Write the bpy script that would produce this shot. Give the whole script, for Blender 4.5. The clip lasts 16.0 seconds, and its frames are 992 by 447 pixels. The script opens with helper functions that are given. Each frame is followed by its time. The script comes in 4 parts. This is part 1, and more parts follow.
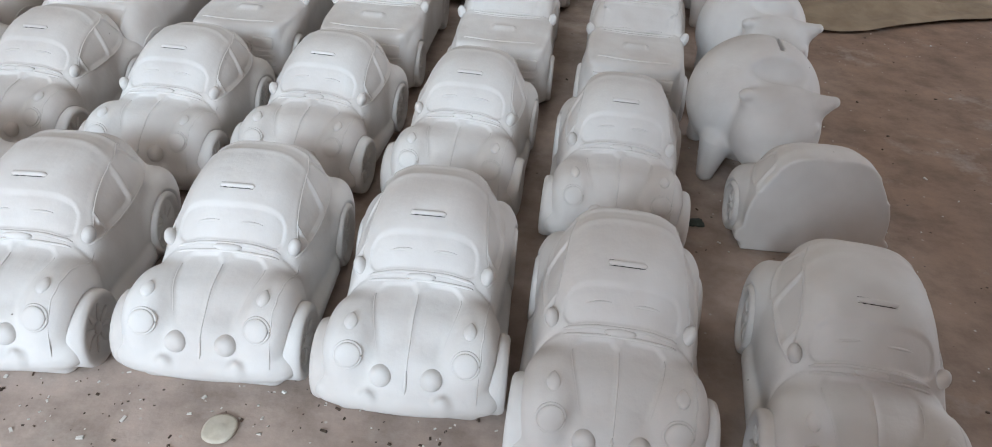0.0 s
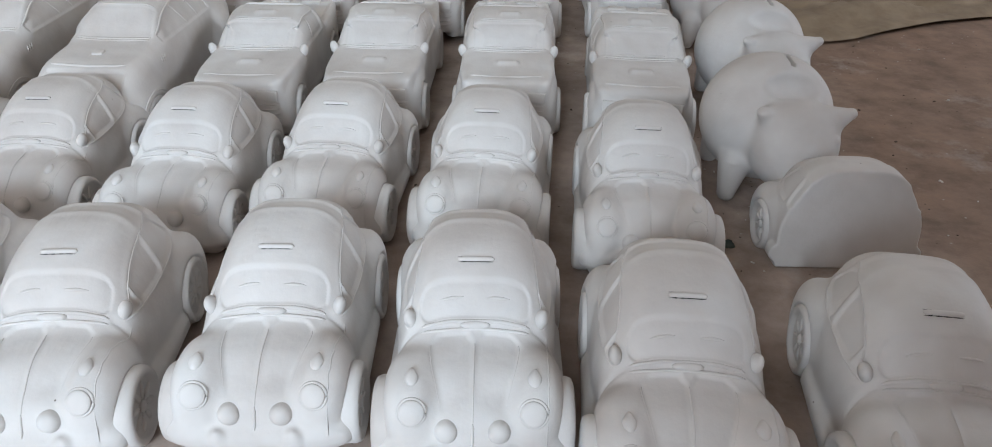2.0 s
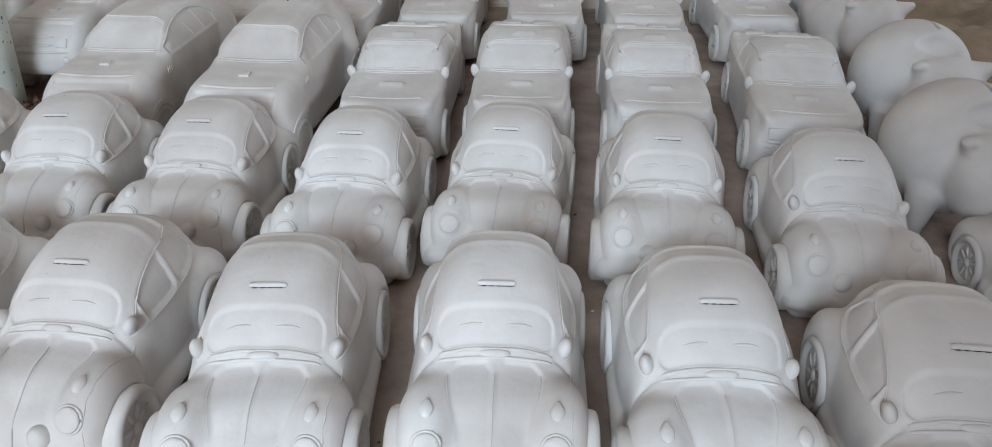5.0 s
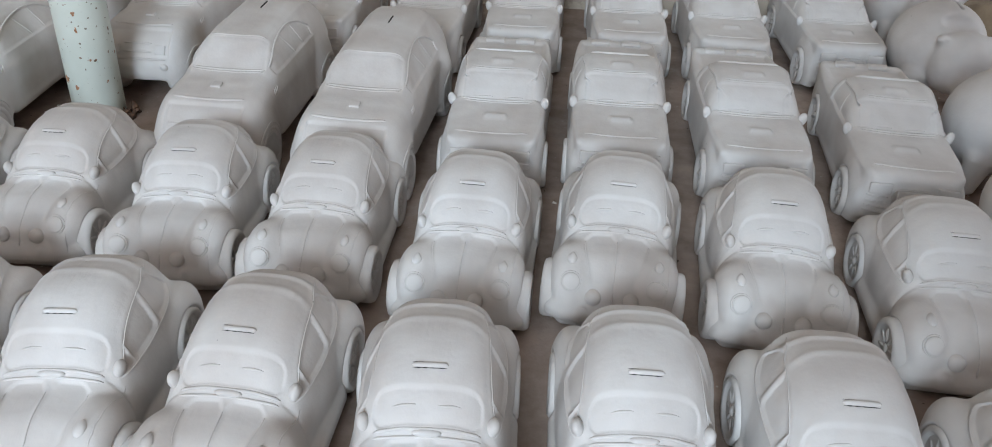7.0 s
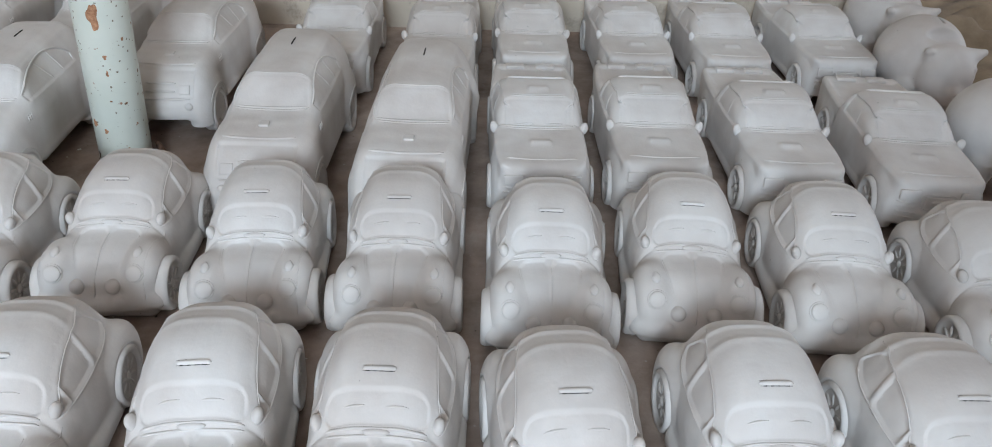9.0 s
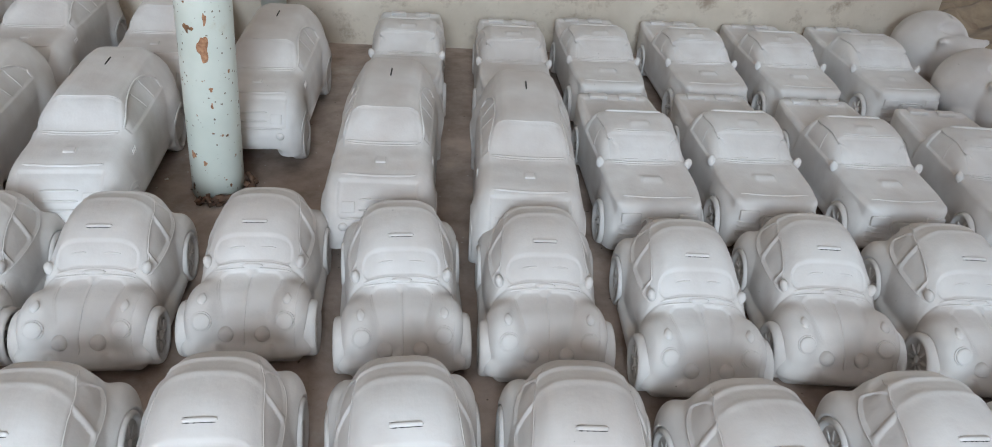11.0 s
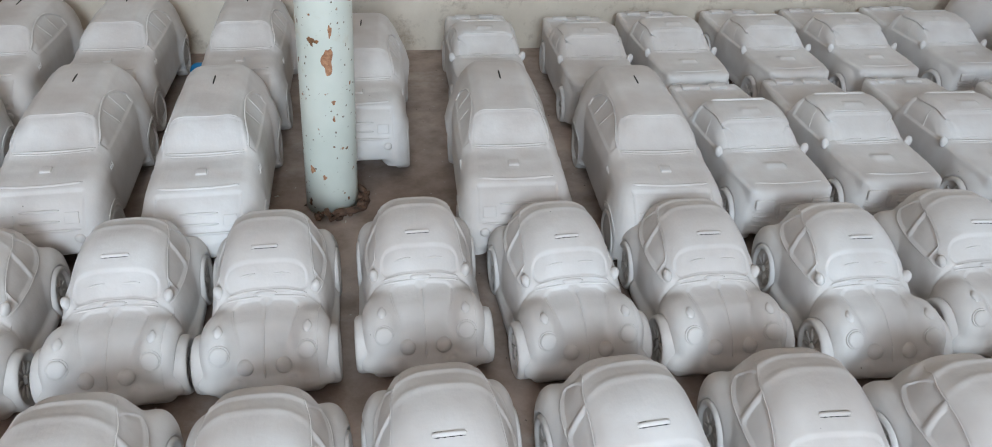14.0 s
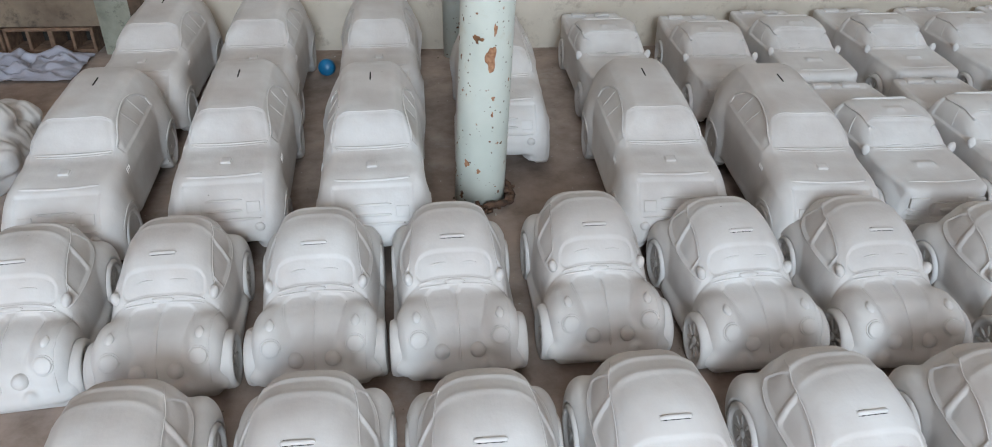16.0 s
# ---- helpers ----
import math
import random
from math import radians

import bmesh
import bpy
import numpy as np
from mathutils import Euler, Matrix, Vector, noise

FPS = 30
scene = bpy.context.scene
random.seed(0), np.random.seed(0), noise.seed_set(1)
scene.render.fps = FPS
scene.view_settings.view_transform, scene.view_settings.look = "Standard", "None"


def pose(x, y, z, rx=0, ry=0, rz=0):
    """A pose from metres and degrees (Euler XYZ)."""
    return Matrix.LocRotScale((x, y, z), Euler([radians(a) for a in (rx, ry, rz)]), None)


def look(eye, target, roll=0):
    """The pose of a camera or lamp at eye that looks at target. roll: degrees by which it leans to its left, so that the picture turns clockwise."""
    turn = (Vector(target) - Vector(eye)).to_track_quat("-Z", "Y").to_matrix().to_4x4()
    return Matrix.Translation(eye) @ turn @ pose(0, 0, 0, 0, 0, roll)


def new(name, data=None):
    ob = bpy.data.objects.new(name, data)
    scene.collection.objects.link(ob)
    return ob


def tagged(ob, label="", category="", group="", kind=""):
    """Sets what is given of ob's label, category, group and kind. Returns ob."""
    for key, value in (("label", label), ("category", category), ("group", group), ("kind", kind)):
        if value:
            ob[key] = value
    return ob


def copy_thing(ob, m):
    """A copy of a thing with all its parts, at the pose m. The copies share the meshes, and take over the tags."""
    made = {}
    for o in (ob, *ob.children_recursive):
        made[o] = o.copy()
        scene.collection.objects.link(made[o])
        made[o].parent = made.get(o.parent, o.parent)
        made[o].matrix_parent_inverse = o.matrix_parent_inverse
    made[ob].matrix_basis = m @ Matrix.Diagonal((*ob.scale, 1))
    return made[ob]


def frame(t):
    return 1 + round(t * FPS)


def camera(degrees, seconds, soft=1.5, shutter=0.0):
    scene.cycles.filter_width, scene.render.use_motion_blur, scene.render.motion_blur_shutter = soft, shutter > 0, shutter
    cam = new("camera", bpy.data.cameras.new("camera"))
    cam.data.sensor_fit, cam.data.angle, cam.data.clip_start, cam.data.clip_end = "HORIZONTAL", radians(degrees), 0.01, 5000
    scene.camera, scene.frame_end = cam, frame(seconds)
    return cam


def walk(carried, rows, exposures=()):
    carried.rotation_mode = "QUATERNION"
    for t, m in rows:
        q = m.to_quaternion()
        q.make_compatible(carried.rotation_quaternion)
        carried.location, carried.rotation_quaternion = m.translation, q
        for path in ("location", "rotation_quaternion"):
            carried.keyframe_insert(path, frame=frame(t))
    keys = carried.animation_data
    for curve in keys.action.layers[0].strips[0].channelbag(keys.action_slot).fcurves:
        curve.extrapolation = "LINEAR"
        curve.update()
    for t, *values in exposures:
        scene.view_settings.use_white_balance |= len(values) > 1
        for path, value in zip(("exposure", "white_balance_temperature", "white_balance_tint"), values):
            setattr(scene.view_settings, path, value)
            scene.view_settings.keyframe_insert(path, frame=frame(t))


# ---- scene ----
cam = camera(63.7, 16.0, soft=0.95)
PATH = [
    (0, (0.931, 1.168, 0.612), (0.593, 2.801, -0.493), 4.2),
    (0.5, (0.928, 1.169, 0.608), (0.575, 2.794, -0.503), 3.8),
    (1, (0.925, 1.173, 0.613), (0.589, 2.815, -0.478), 3.3),
    (1.5, (0.905, 1.171, 0.619), (0.598, 2.827, -0.46), 2.7),
    (2, (0.856, 1.173, 0.612), (0.564, 2.856, -0.429), 0.6),
    (2.5, (0.797, 1.182, 0.597), (0.48, 2.886, -0.401), 0.1),
    (3, (0.742, 1.18, 0.576), (0.393, 2.879, -0.42), 0.4),
    (3.2, (0.731, 1.166, 0.589), (0.358, 2.867, -0.396), -0.8),
    (5.3, (0.611, 1.2, 0.59), (0.234, 2.895, -0.402), 0.2),
    (5.5, (0.577, 1.205, 0.621), (0.258, 2.909, -0.377), 1.9),
    (6, (0.527, 1.224, 0.693), (0.208, 2.878, -0.384), 0.7),
    (6.5, (0.512, 1.216, 0.711), (0.155, 2.854, -0.379), 0.5),
    (7, (0.503, 1.2, 0.724), (0.104, 2.826, -0.371), 1.8),
    (7.5, (0.454, 1.173, 0.726), (0.117, 2.818, -0.36), 2.0),
    (8, (0.396, 1.162, 0.746), (0.12, 2.821, -0.337), 1.7),
    (8.5, (0.355, 1.152, 0.749), (0.107, 2.818, -0.33), 1.2),
    (9, (0.297, 1.136, 0.753), (0.064, 2.816, -0.306), 1.9),
    (9.5, (0.231, 1.123, 0.769), (0.073, 2.8, -0.309), 2.7),
    (9.7, (0.188, 1.113, 0.779), (0.0, 2.782, -0.306), 2.5),
    (11.8, (-0.084, 1.14, 0.802), (-0.151, 2.845, -0.242), 3.7),
    (12, (-0.119, 1.131, 0.796), (-0.192, 2.833, -0.251), 2.4),
    (12.5, (-0.192, 1.124, 0.797), (-0.255, 2.828, -0.249), 0.0),
    (13, (-0.241, 1.108, 0.788), (-0.284, 2.806, -0.269), 1.4),
    (13.5, (-0.256, 1.113, 0.787), (-0.301, 2.81, -0.271), 1.8),
    (14, (-0.261, 1.114, 0.786), (-0.325, 2.812, -0.27), 1.4),
    (14.5, (-0.268, 1.108, 0.783), (-0.332, 2.802, -0.278), 1.6),
    (15, (-0.305, 1.099, 0.782), (-0.396, 2.799, -0.268), 1.4),
    (15.5, (-0.377, 1.08, 0.784), (-0.495, 2.777, -0.269), 1.2),
    (16, (-0.465, 1.062, 0.797), (-0.623, 2.749, -0.265), 0.5),
]
walk(cam, [(t, look(eye, target, roll)) for t, eye, target, roll in PATH], [(0, 0.31), (3, 0.10), (6, 0.05), (9.5, 0.03), (12, 0.11), (16, 0.08)])

# ---- light ----
ROOM = math.radians(9.0)          # the room and the rows stand turned by this much
ROOM_M = Matrix.Rotation(ROOM, 4, "Z")


def in_room(u, v, z=0.0):
    """A place given along the back wall (u), towards it (v) and up (z)."""
    return ROOM_M @ Vector((u, v, z))


world = bpy.data.worlds.new("sky")
scene.world = world
world.use_nodes = True
wn = world.node_tree
sky = wn.nodes.new("ShaderNodeTexSky")
sky.sky_type, sky.sun_disc = "NISHITA", False
sky.sun_elevation, sky.sun_rotation = radians(48), radians(215)
wn.nodes["Background"].inputs["Strength"].default_value = 0.24
wn.links.new(sky.outputs["Color"], wn.nodes["Background"].inputs["Color"])

sun = new("sun", bpy.data.lights.new("sun", "SUN"))
sun.data.energy, sun.data.angle, sun.data.color = 2.5, radians(0.6), (1.0, 0.95, 0.88)
sun.matrix_world = look((0, 0, 8), (4.0, 5.5, 0))

# daylight standing in the wide front opening
opening = new("daylight", bpy.data.lights.new("daylight", "AREA"))
opening.data.shape, opening.data.size, opening.data.size_y = "RECTANGLE", 1.6, 1.6
opening.data.energy, opening.data.color = 218.0, (0.73, 0.875, 1.0)
opening.matrix_world = look(in_room(-0.05, -2.90, 2.15), in_room(0.30, 2.4, 0.10))

# weaker fill lamp, added in an unseen side opening to brighten the far right rows
side_light = new("side_fill", bpy.data.lights.new("side_fill", "AREA"))
side_light.data.shape, side_light.data.size, side_light.data.size_y = "RECTANGLE", 1.5, 1.2
side_light.data.energy, side_light.data.color = 32.0, (0.88, 0.94, 1.0)
side_light.matrix_world = look(in_room(4.12, 3.0, 1.45), in_room(1.0, 2.9, 0.1))


# ---- materials ----
def nodes_of(name):
    m = bpy.data.materials.new(name)
    m.use_nodes = True
    nt = m.node_tree
    return m, nt, nt.nodes["Principled BSDF"]


def add(nt, kind, **kw):
    n = nt.nodes.new(kind)
    for k, v in kw.items():
        n.inputs[k.replace("_", " ")].default_value = v
    return n


def ramp(nt, src, stops):
    r = nt.nodes.new("ShaderNodeValToRGB")
    nt.links.new(src, r.inputs["Fac"])
    els = r.color_ramp.elements
    while len(els) < len(stops):
        els.new(0.5)
    for e, (p, c) in zip(els, stops):
        e.position, e.color = p, (*c, 1.0)
    return r


def mix(nt, fac, a, b, mode="MIX"):
    n = nt.nodes.new("ShaderNodeMix")
    n.data_type, n.blend_type = "RGBA", mode
    for sock, v in ((n.inputs[0], fac), (n.inputs[6], a), (n.inputs[7], b)):
        if hasattr(v, "links"):
            nt.links.new(v, sock)
        else:
            sock.default_value = v if isinstance(v, float) else (*v, 1.0)
    return n.outputs[2]


def coords(nt, jitter=True):
    """Object coordinates, moved by a step that follows from where the thing stands, so that casts differ but parts of one agree."""
    tc = nt.nodes.new("ShaderNodeTexCoord")
    if not jitter:
        return tc.outputs["Object"], None
    info = nt.nodes.new("ShaderNodeObjectInfo")
    ad = nt.nodes.new("ShaderNodeVectorMath")
    ad.operation = "MULTIPLY_ADD"
    nt.links.new(info.outputs["Location"], ad.inputs[0])
    ad.inputs[1].default_value = (7.3, 3.1, 5.7)
    nt.links.new(tc.outputs["Object"], ad.inputs[2])
    chance = nt.nodes.new("ShaderNodeTexWhiteNoise")
    nt.links.new(info.outputs["Location"], chance.inputs["Vector"])
    return ad.outputs[0], chance.outputs["Value"]


def noise_tex(nt, vec, scale, detail=4.0, rough=0.55):
    n = add(nt, "ShaderNodeTexNoise", Scale=scale, Detail=detail, Roughness=rough)
    nt.links.new(vec, n.inputs["Vector"])
    return n.outputs["Fac"]


def bump(nt, height, strength, distance, below=None):
    b = add(nt, "ShaderNodeBump", Strength=strength, Distance=distance)
    nt.links.new(height, b.inputs["Height"])
    if below is not None:
        nt.links.new(below, b.inputs["Normal"])
    return b.outputs["Normal"]


def plaster_material():
    m, nt, p = nodes_of("cast_plaster")
    vec, rnd = coords(nt)
    cloud = noise_tex(nt, vec, 14.0, 3.0)
    fine = noise_tex(nt, vec, 260.0, 4.0)
    c = ramp(nt, cloud, [(0.3, (0.655, 0.630, 0.612)), (0.7, (0.745, 0.732, 0.718))]).outputs["Color"]
    each = ramp(nt, rnd, [(0.0, (0.91, 0.89, 0.875)), (1.0, (1.0, 1.0, 1.0))]).outputs["Color"]
    c = mix(nt, 1.0, c, each, "MULTIPLY")
    damp = ramp(nt, noise_tex(nt, vec, 5.5, 3.0, 0.6), [(0.42, (0.90, 0.875, 0.86)), (0.60, (1.0, 1.0, 1.0))]).outputs["Color"]
    c = mix(nt, 1.0, c, damp, "MULTIPLY")
    # small dark pinholes
    vor = add(nt, "ShaderNodeTexVoronoi", Scale=38.0, Randomness=1.0)
    nt.links.new(vec, vor.inputs["Vector"])
    pin = ramp(nt, vor.outputs["Distance"], [(0.028, (0.25, 0.23, 0.2)), (0.046, (1, 1, 1))]).outputs["Color"]
    some = ramp(nt, vor.outputs["Color"], [(0.80, (1, 1, 1)), (0.82, (0, 0, 0))]).outputs["Color"]
    keep = mix(nt, some, pin, (1.0, 1.0, 1.0))
    c = mix(nt, 1.0, c, keep, "MULTIPLY")
    nt.links.new(c, p.inputs["Base Color"])
    r = ramp(nt, cloud, [(0.3, (0.56, 0.56, 0.56)), (0.7, (0.68, 0.68, 0.68))])
    nt.links.new(r.outputs["Color"], p.inputs["Roughness"])
    p.inputs["Specular IOR Level"].default_value = 0.30
    soft = bump(nt, noise_tex(nt, vec, 24.0, 3.0), 0.30, 0.005)
    # sanding marks run along the car
    stretch = nt.nodes.new("ShaderNodeVectorMath")
    stretch.operation = "MULTIPLY"
    nt.links.new(vec, stretch.inputs[0])
    stretch.inputs[1].default_value = (1.0, 0.16, 0.6)
    marks = bump(nt, noise_tex(nt, stretch.outputs[0], 210.0, 3.0), 0.16, 0.0012, soft)
    nt.links.new(bump(nt, fine, 0.20, 0.0008, marks), p.inputs["Normal"])
    return m


def floor_material():
    m, nt, p = nodes_of("dusty_concrete")
    vec, _ = coords(nt, False)
    big = noise_tex(nt, vec, 2.2, 5.0)
    mid = noise_tex(nt, vec, 13.0, 6.0, 0.65)
    fine = noise_tex(nt, vec, 240.0, 3.0)
    c1 = ramp(nt, big, [(0.3, (0.30, 0.222, 0.182)), (0.7, (0.45, 0.362, 0.310))]).outputs["Color"]
    c2 = ramp(nt, mid, [(0.32, (0.62, 0.60, 0.58)), (0.55, (1.0, 1.0, 1.0)), (0.75, (1.25, 1.22, 1.2))]).outputs["Color"]
    c = mix(nt, 1.0, c1, c2, "MULTIPLY")
    # walkway before the rows: pale dust plus its strong light put into the colour, edge uneven
    sep = nt.nodes.new("ShaderNodeSeparateXYZ")
    nt.links.new(vec, sep.inputs[0])
    edge = nt.nodes.new("ShaderNodeMath")
    edge.operation = "MULTIPLY_ADD"
    nt.links.new(noise_tex(nt, vec, 3.5, 4.0), edge.inputs[0])
    edge.inputs[1].default_value = -0.5
    nt.links.new(sep.outputs["Y"], edge.inputs[2])
    rng_node = nt.nodes.new("ShaderNodeMapRange")
    nt.links.new(edge.outputs[0], rng_node.inputs["Value"])
    for key, val in (("From Min", 1.15), ("From Max", 1.55), ("To Min", 0.75), ("To Max", 0.0)):
        rng_node.inputs[key].default_value = val
    c = mix(nt, rng_node.outputs[0], c, mix(nt, 1.0, c2, (0.52, 0.43, 0.38), "MULTIPLY"))
    # concrete beside the rows turns darker and browner, past an uneven edge
    side = nt.nodes.new("ShaderNodeMath")
    side.operation = "MULTIPLY_ADD"
    nt.links.new(noise_tex(nt, vec, 2.5, 5.0), side.inputs[0])
    side.inputs[1].default_value = 0.5
    nt.links.new(sep.outputs["X"], side.inputs[2])
    stained = nt.nodes.new("ShaderNodeMapRange")
    nt.links.new(side.outputs[0], stained.inputs["Value"])
    for key, val in (("From Min", 1.60), ("From Max", 1.95), ("To Min", 0.0), ("To Max", 0.8)):
        stained.inputs[key].default_value = val
    c = mix(nt, stained.outputs[0], c, mix(nt, 1.0, c2, (0.245, 0.148, 0.094), "MULTIPLY"))
    # pale plaster dust, splashed in patches
    dust = ramp(nt, noise_tex(nt, vec, 5.0, 8.0, 0.7), [(0.57, (0, 0, 0)), (0.72, (0.60, 0.60, 0.60))]).outputs["Color"]
    c = mix(nt, dust, c, (0.50, 0.45, 0.41))
    v = add(nt, "ShaderNodeTexVoronoi", Scale=55.0, Randomness=1.0)
    nt.links.new(vec, v.inputs["Vector"])
    spot = ramp(nt, v.outputs["Distance"], [(0.06, (1, 1, 1)), (0.12, (0, 0, 0))]).outputs["Color"]
    few = ramp(nt, v.outputs["Color"], [(0.72, (0, 0, 0)), (0.74, (1, 1, 1))]).outputs["Color"]
    c = mix(nt, mix(nt, 1.0, spot, few, "MULTIPLY"), c, (0.50, 0.46, 0.42))
    dark = ramp(nt, v.outputs["Color"], [(0.20, (1, 1, 1)), (0.22, (0, 0, 0))]).outputs["Color"]
    c = mix(nt, mix(nt, 1.0, spot, dark, "MULTIPLY"), c, (0.07, 0.05, 0.04))
    nt.links.new(c, p.inputs["Base Color"])
    p.inputs["Roughness"].default_value = 0.72
    b = bump(nt, mid, 0.3, 0.004)
    nt.links.new(bump(nt, fine, 0.25, 0.0012, b), p.inputs["Normal"])
    return m


def wall_material(name, lo, hi, stain, scale=3.0):
    m, nt, p = nodes_of(name)
    vec, _ = coords(nt, False)
    a = noise_tex(nt, vec, scale, 6.0, 0.6)
    c = ramp(nt, a, [(0.32, lo), (0.68, hi)]).outputs["Color"]
    s = ramp(nt, noise_tex(nt, vec, scale * 3.1, 8.0, 0.72), [(0.55, (0, 0, 0)), (0.70, (0.78, 0.78, 0.78))]).outputs["Color"]
    c = mix(nt, s, c, stain)
    nt.links.new(c, p.inputs["Base Color"])
    p.inputs["Roughness"].default_value = 0.85
    b = bump(nt, a, 0.4, 0.008)
    nt.links.new(bump(nt, noise_tex(nt, vec, 160.0, 4.0), 0.3, 0.0015, b), p.inputs["Normal"])
    return m


def pipe_material():
    m, nt, p = nodes_of("chipped_pale_paint")
    vec, _ = coords(nt, False)
    base = ramp(nt, noise_tex(nt, vec, 9.0, 4.0), [(0.3, (0.56, 0.60, 0.54)), (0.7, (0.66, 0.69, 0.63))]).outputs["Color"]
    n = noise_tex(nt, vec, 46.0, 3.0, 0.5)
    chips = ramp(nt, n, [(0.665, (0, 0, 0)), (0.69, (1, 1, 1))]).outputs["Color"]
    rust = ramp(nt, noise_tex(nt, vec, 70.0, 5.0), [(0.35, (0.10, 0.055, 0.03)), (0.65, (0.33, 0.15, 0.06))]).outputs["Color"]
    c = mix(nt, chips, base, rust)
    for scale, share, tint in ((120.0, 0.62, (0.16, 0.13, 0.09)), (60.0, 0.80, (0.30, 0.15, 0.07))):
        v = add(nt, "ShaderNodeTexVoronoi", Scale=scale, Randomness=1.0)
        nt.links.new(vec, v.inputs["Vector"])
        rough = nt.nodes.new("ShaderNodeMath")
        rough.operation = "MULTIPLY_ADD"
        nt.links.new(noise_tex(nt, vec, scale * 2.4, 3.0), rough.inputs[0])
        rough.inputs[1].default_value = 0.9
        nt.links.new(v.outputs["Distance"], rough.inputs[2])
        speck = ramp(nt, rough.outputs[0], [(0.56, (1, 1, 1)), (0.66, (0, 0, 0))]).outputs["Color"]
        few = ramp(nt, v.outputs["Color"], [(share, (0, 0, 0)), (share + 0.02, (1, 1, 1))]).outputs["Color"]
        c = mix(nt, mix(nt, 1.0, speck, few, "MULTIPLY"), c, tint)
    stain = ramp(nt, noise_tex(nt, vec, 17.0, 6.0, 0.7), [(0.60, (0, 0, 0)), (0.80, (0.5, 0.5, 0.5))]).outputs["Color"]
    c = mix(nt, stain, c, (0.48, 0.40, 0.24))
    nt.links.new(c, p.inputs["Base Color"])
    r = ramp(nt, chips, [(0.0, (0.42, 0.42, 0.42)), (1.0, (0.9, 0.9, 0.9))]).outputs["Color"]
    nt.links.new(r, p.inputs["Roughness"])
    inv = ramp(nt, chips, [(0.0, (1, 1, 1)), (1.0, (0, 0, 0))]).outputs["Color"]
    nt.links.new(bump(nt, inv, 0.5, 0.001), p.inputs["Normal"])
    return m


def plain_material(name, lo, hi, rough=0.7, scale=30.0, depth=0.002):
    m, nt, p = nodes_of(name)
    vec, _ = coords(nt, False)
    n = noise_tex(nt, vec, scale, 5.0)
    nt.links.new(ramp(nt, n, [(0.3, lo), (0.7, hi)]).outputs["Color"], p.inputs["Base Color"])
    p.inputs["Roughness"].default_value = rough
    nt.links.new(bump(nt, n, 0.4, depth), p.inputs["Normal"])
    return m


PLASTER = plaster_material()
FLOOR = floor_material()
WALL = wall_material("flaking_cream_wall", (0.47, 0.40, 0.32), (0.67, 0.595, 0.50), (0.26, 0.19, 0.14))
# brown set light and reddish, so these walls bounce warm light
WALL_BROWN = wall_material("stained_brown_wall", (0.42, 0.31, 0.25), (0.60, 0.47, 0.385), (0.22, 0.15, 0.11))
WALL_GREEN = wall_material("mottled_grey_green_plaster", (0.18, 0.185, 0.145), (0.34, 0.335, 0.27), (0.06, 0.06, 0.045), 11.0)
# unseen ceiling, kept this pale as a reflector for fill from above
CEIL = wall_material("pale_bounce_ceiling", (0.60, 0.57, 0.54), (0.72, 0.69, 0.66), (0.42, 0.39, 0.36))
# stained brown plaster, its colour darkened further for the shade of the left corner
WALL_DARK = wall_material("shaded_stained_plaster", (0.14, 0.10, 0.07), (0.29, 0.225, 0.16), (0.05, 0.038, 0.028), 6.0)
PIPE = pipe_material()
RUST = plain_material("flaking_rust", (0.045, 0.028, 0.020), (0.20, 0.11, 0.07), 0.9, 60.0)
BARE_RUST = plain_material("orange_rust", (0.19, 0.075, 0.035), (0.56, 0.30, 0.17), 0.85, 110.0, 0.002)
# near-black colour standing in for the shade inside slots and bricks
HOLLOW_SHADE = plain_material("shade_in_hollows", (0.030, 0.026, 0.022), (0.05, 0.045, 0.04), 0.9)
BLUE = plain_material("blue_plastic", (0.006, 0.12, 0.27), (0.015, 0.19, 0.38), 0.35)
CLOTH = plain_material("beige_sacking", (0.21, 0.150, 0.095), (0.34, 0.26, 0.175), 0.9, 14.0, 0.004)
PAPER = plain_material("white_plastic_sack", (0.34, 0.34, 0.40), (0.46, 0.46, 0.53), 0.5, 20.0, 0.004)
BRICK = plain_material("broken_red_brick", (0.13, 0.075, 0.05), (0.25, 0.155, 0.10), 0.9, 60.0)
DARK_WOOD = plain_material("dark_brown_wood", (0.06, 0.035, 0.02), (0.13, 0.08, 0.05), 0.7, 40.0)
GREENISH = plain_material("dark_green_scrap", (0.03, 0.045, 0.04), (0.06, 0.08, 0.07), 0.7, 60.0)
GROUND = plain_material("bare_earth", (0.20, 0.15, 0.11), (0.30, 0.24, 0.18), 0.9, 1.5, 0.02)


# ---- shapes as distance fields ----
def smin(a, b, k):
    h = np.clip(0.5 + 0.5 * (b - a) / k, 0.0, 1.0)
    return b + (a - b) * h - k * h * (1.0 - h)


def smax(a, b, k):
    return -smin(-a, -b, k)


def step(lo, hi, v):
    t = np.clip((v - lo) / (hi - lo), 0.0, 1.0)
    return t * t * (3.0 - 2.0 * t)


def bell(v, width):
    return np.exp(-((v / width) ** 2))


def ellipsoid(x, y, z, c, r, n=2.0):
    u, v, w = np.abs(x - c[0]) / r[0], np.abs(y - c[1]) / r[1], np.abs(z - c[2]) / r[2]
    k = (u**n + v**n + w**n + 1e-9) ** (1.0 / n)
    s = k ** (1.0 - n)
    g = np.sqrt((s * u ** (n - 1) / r[0]) ** 2 + (s * v ** (n - 1) / r[1]) ** 2 + (s * w ** (n - 1) / r[2]) ** 2) + 1e-6
    return np.clip((k - 1.0) / g, -0.05, 1.0)


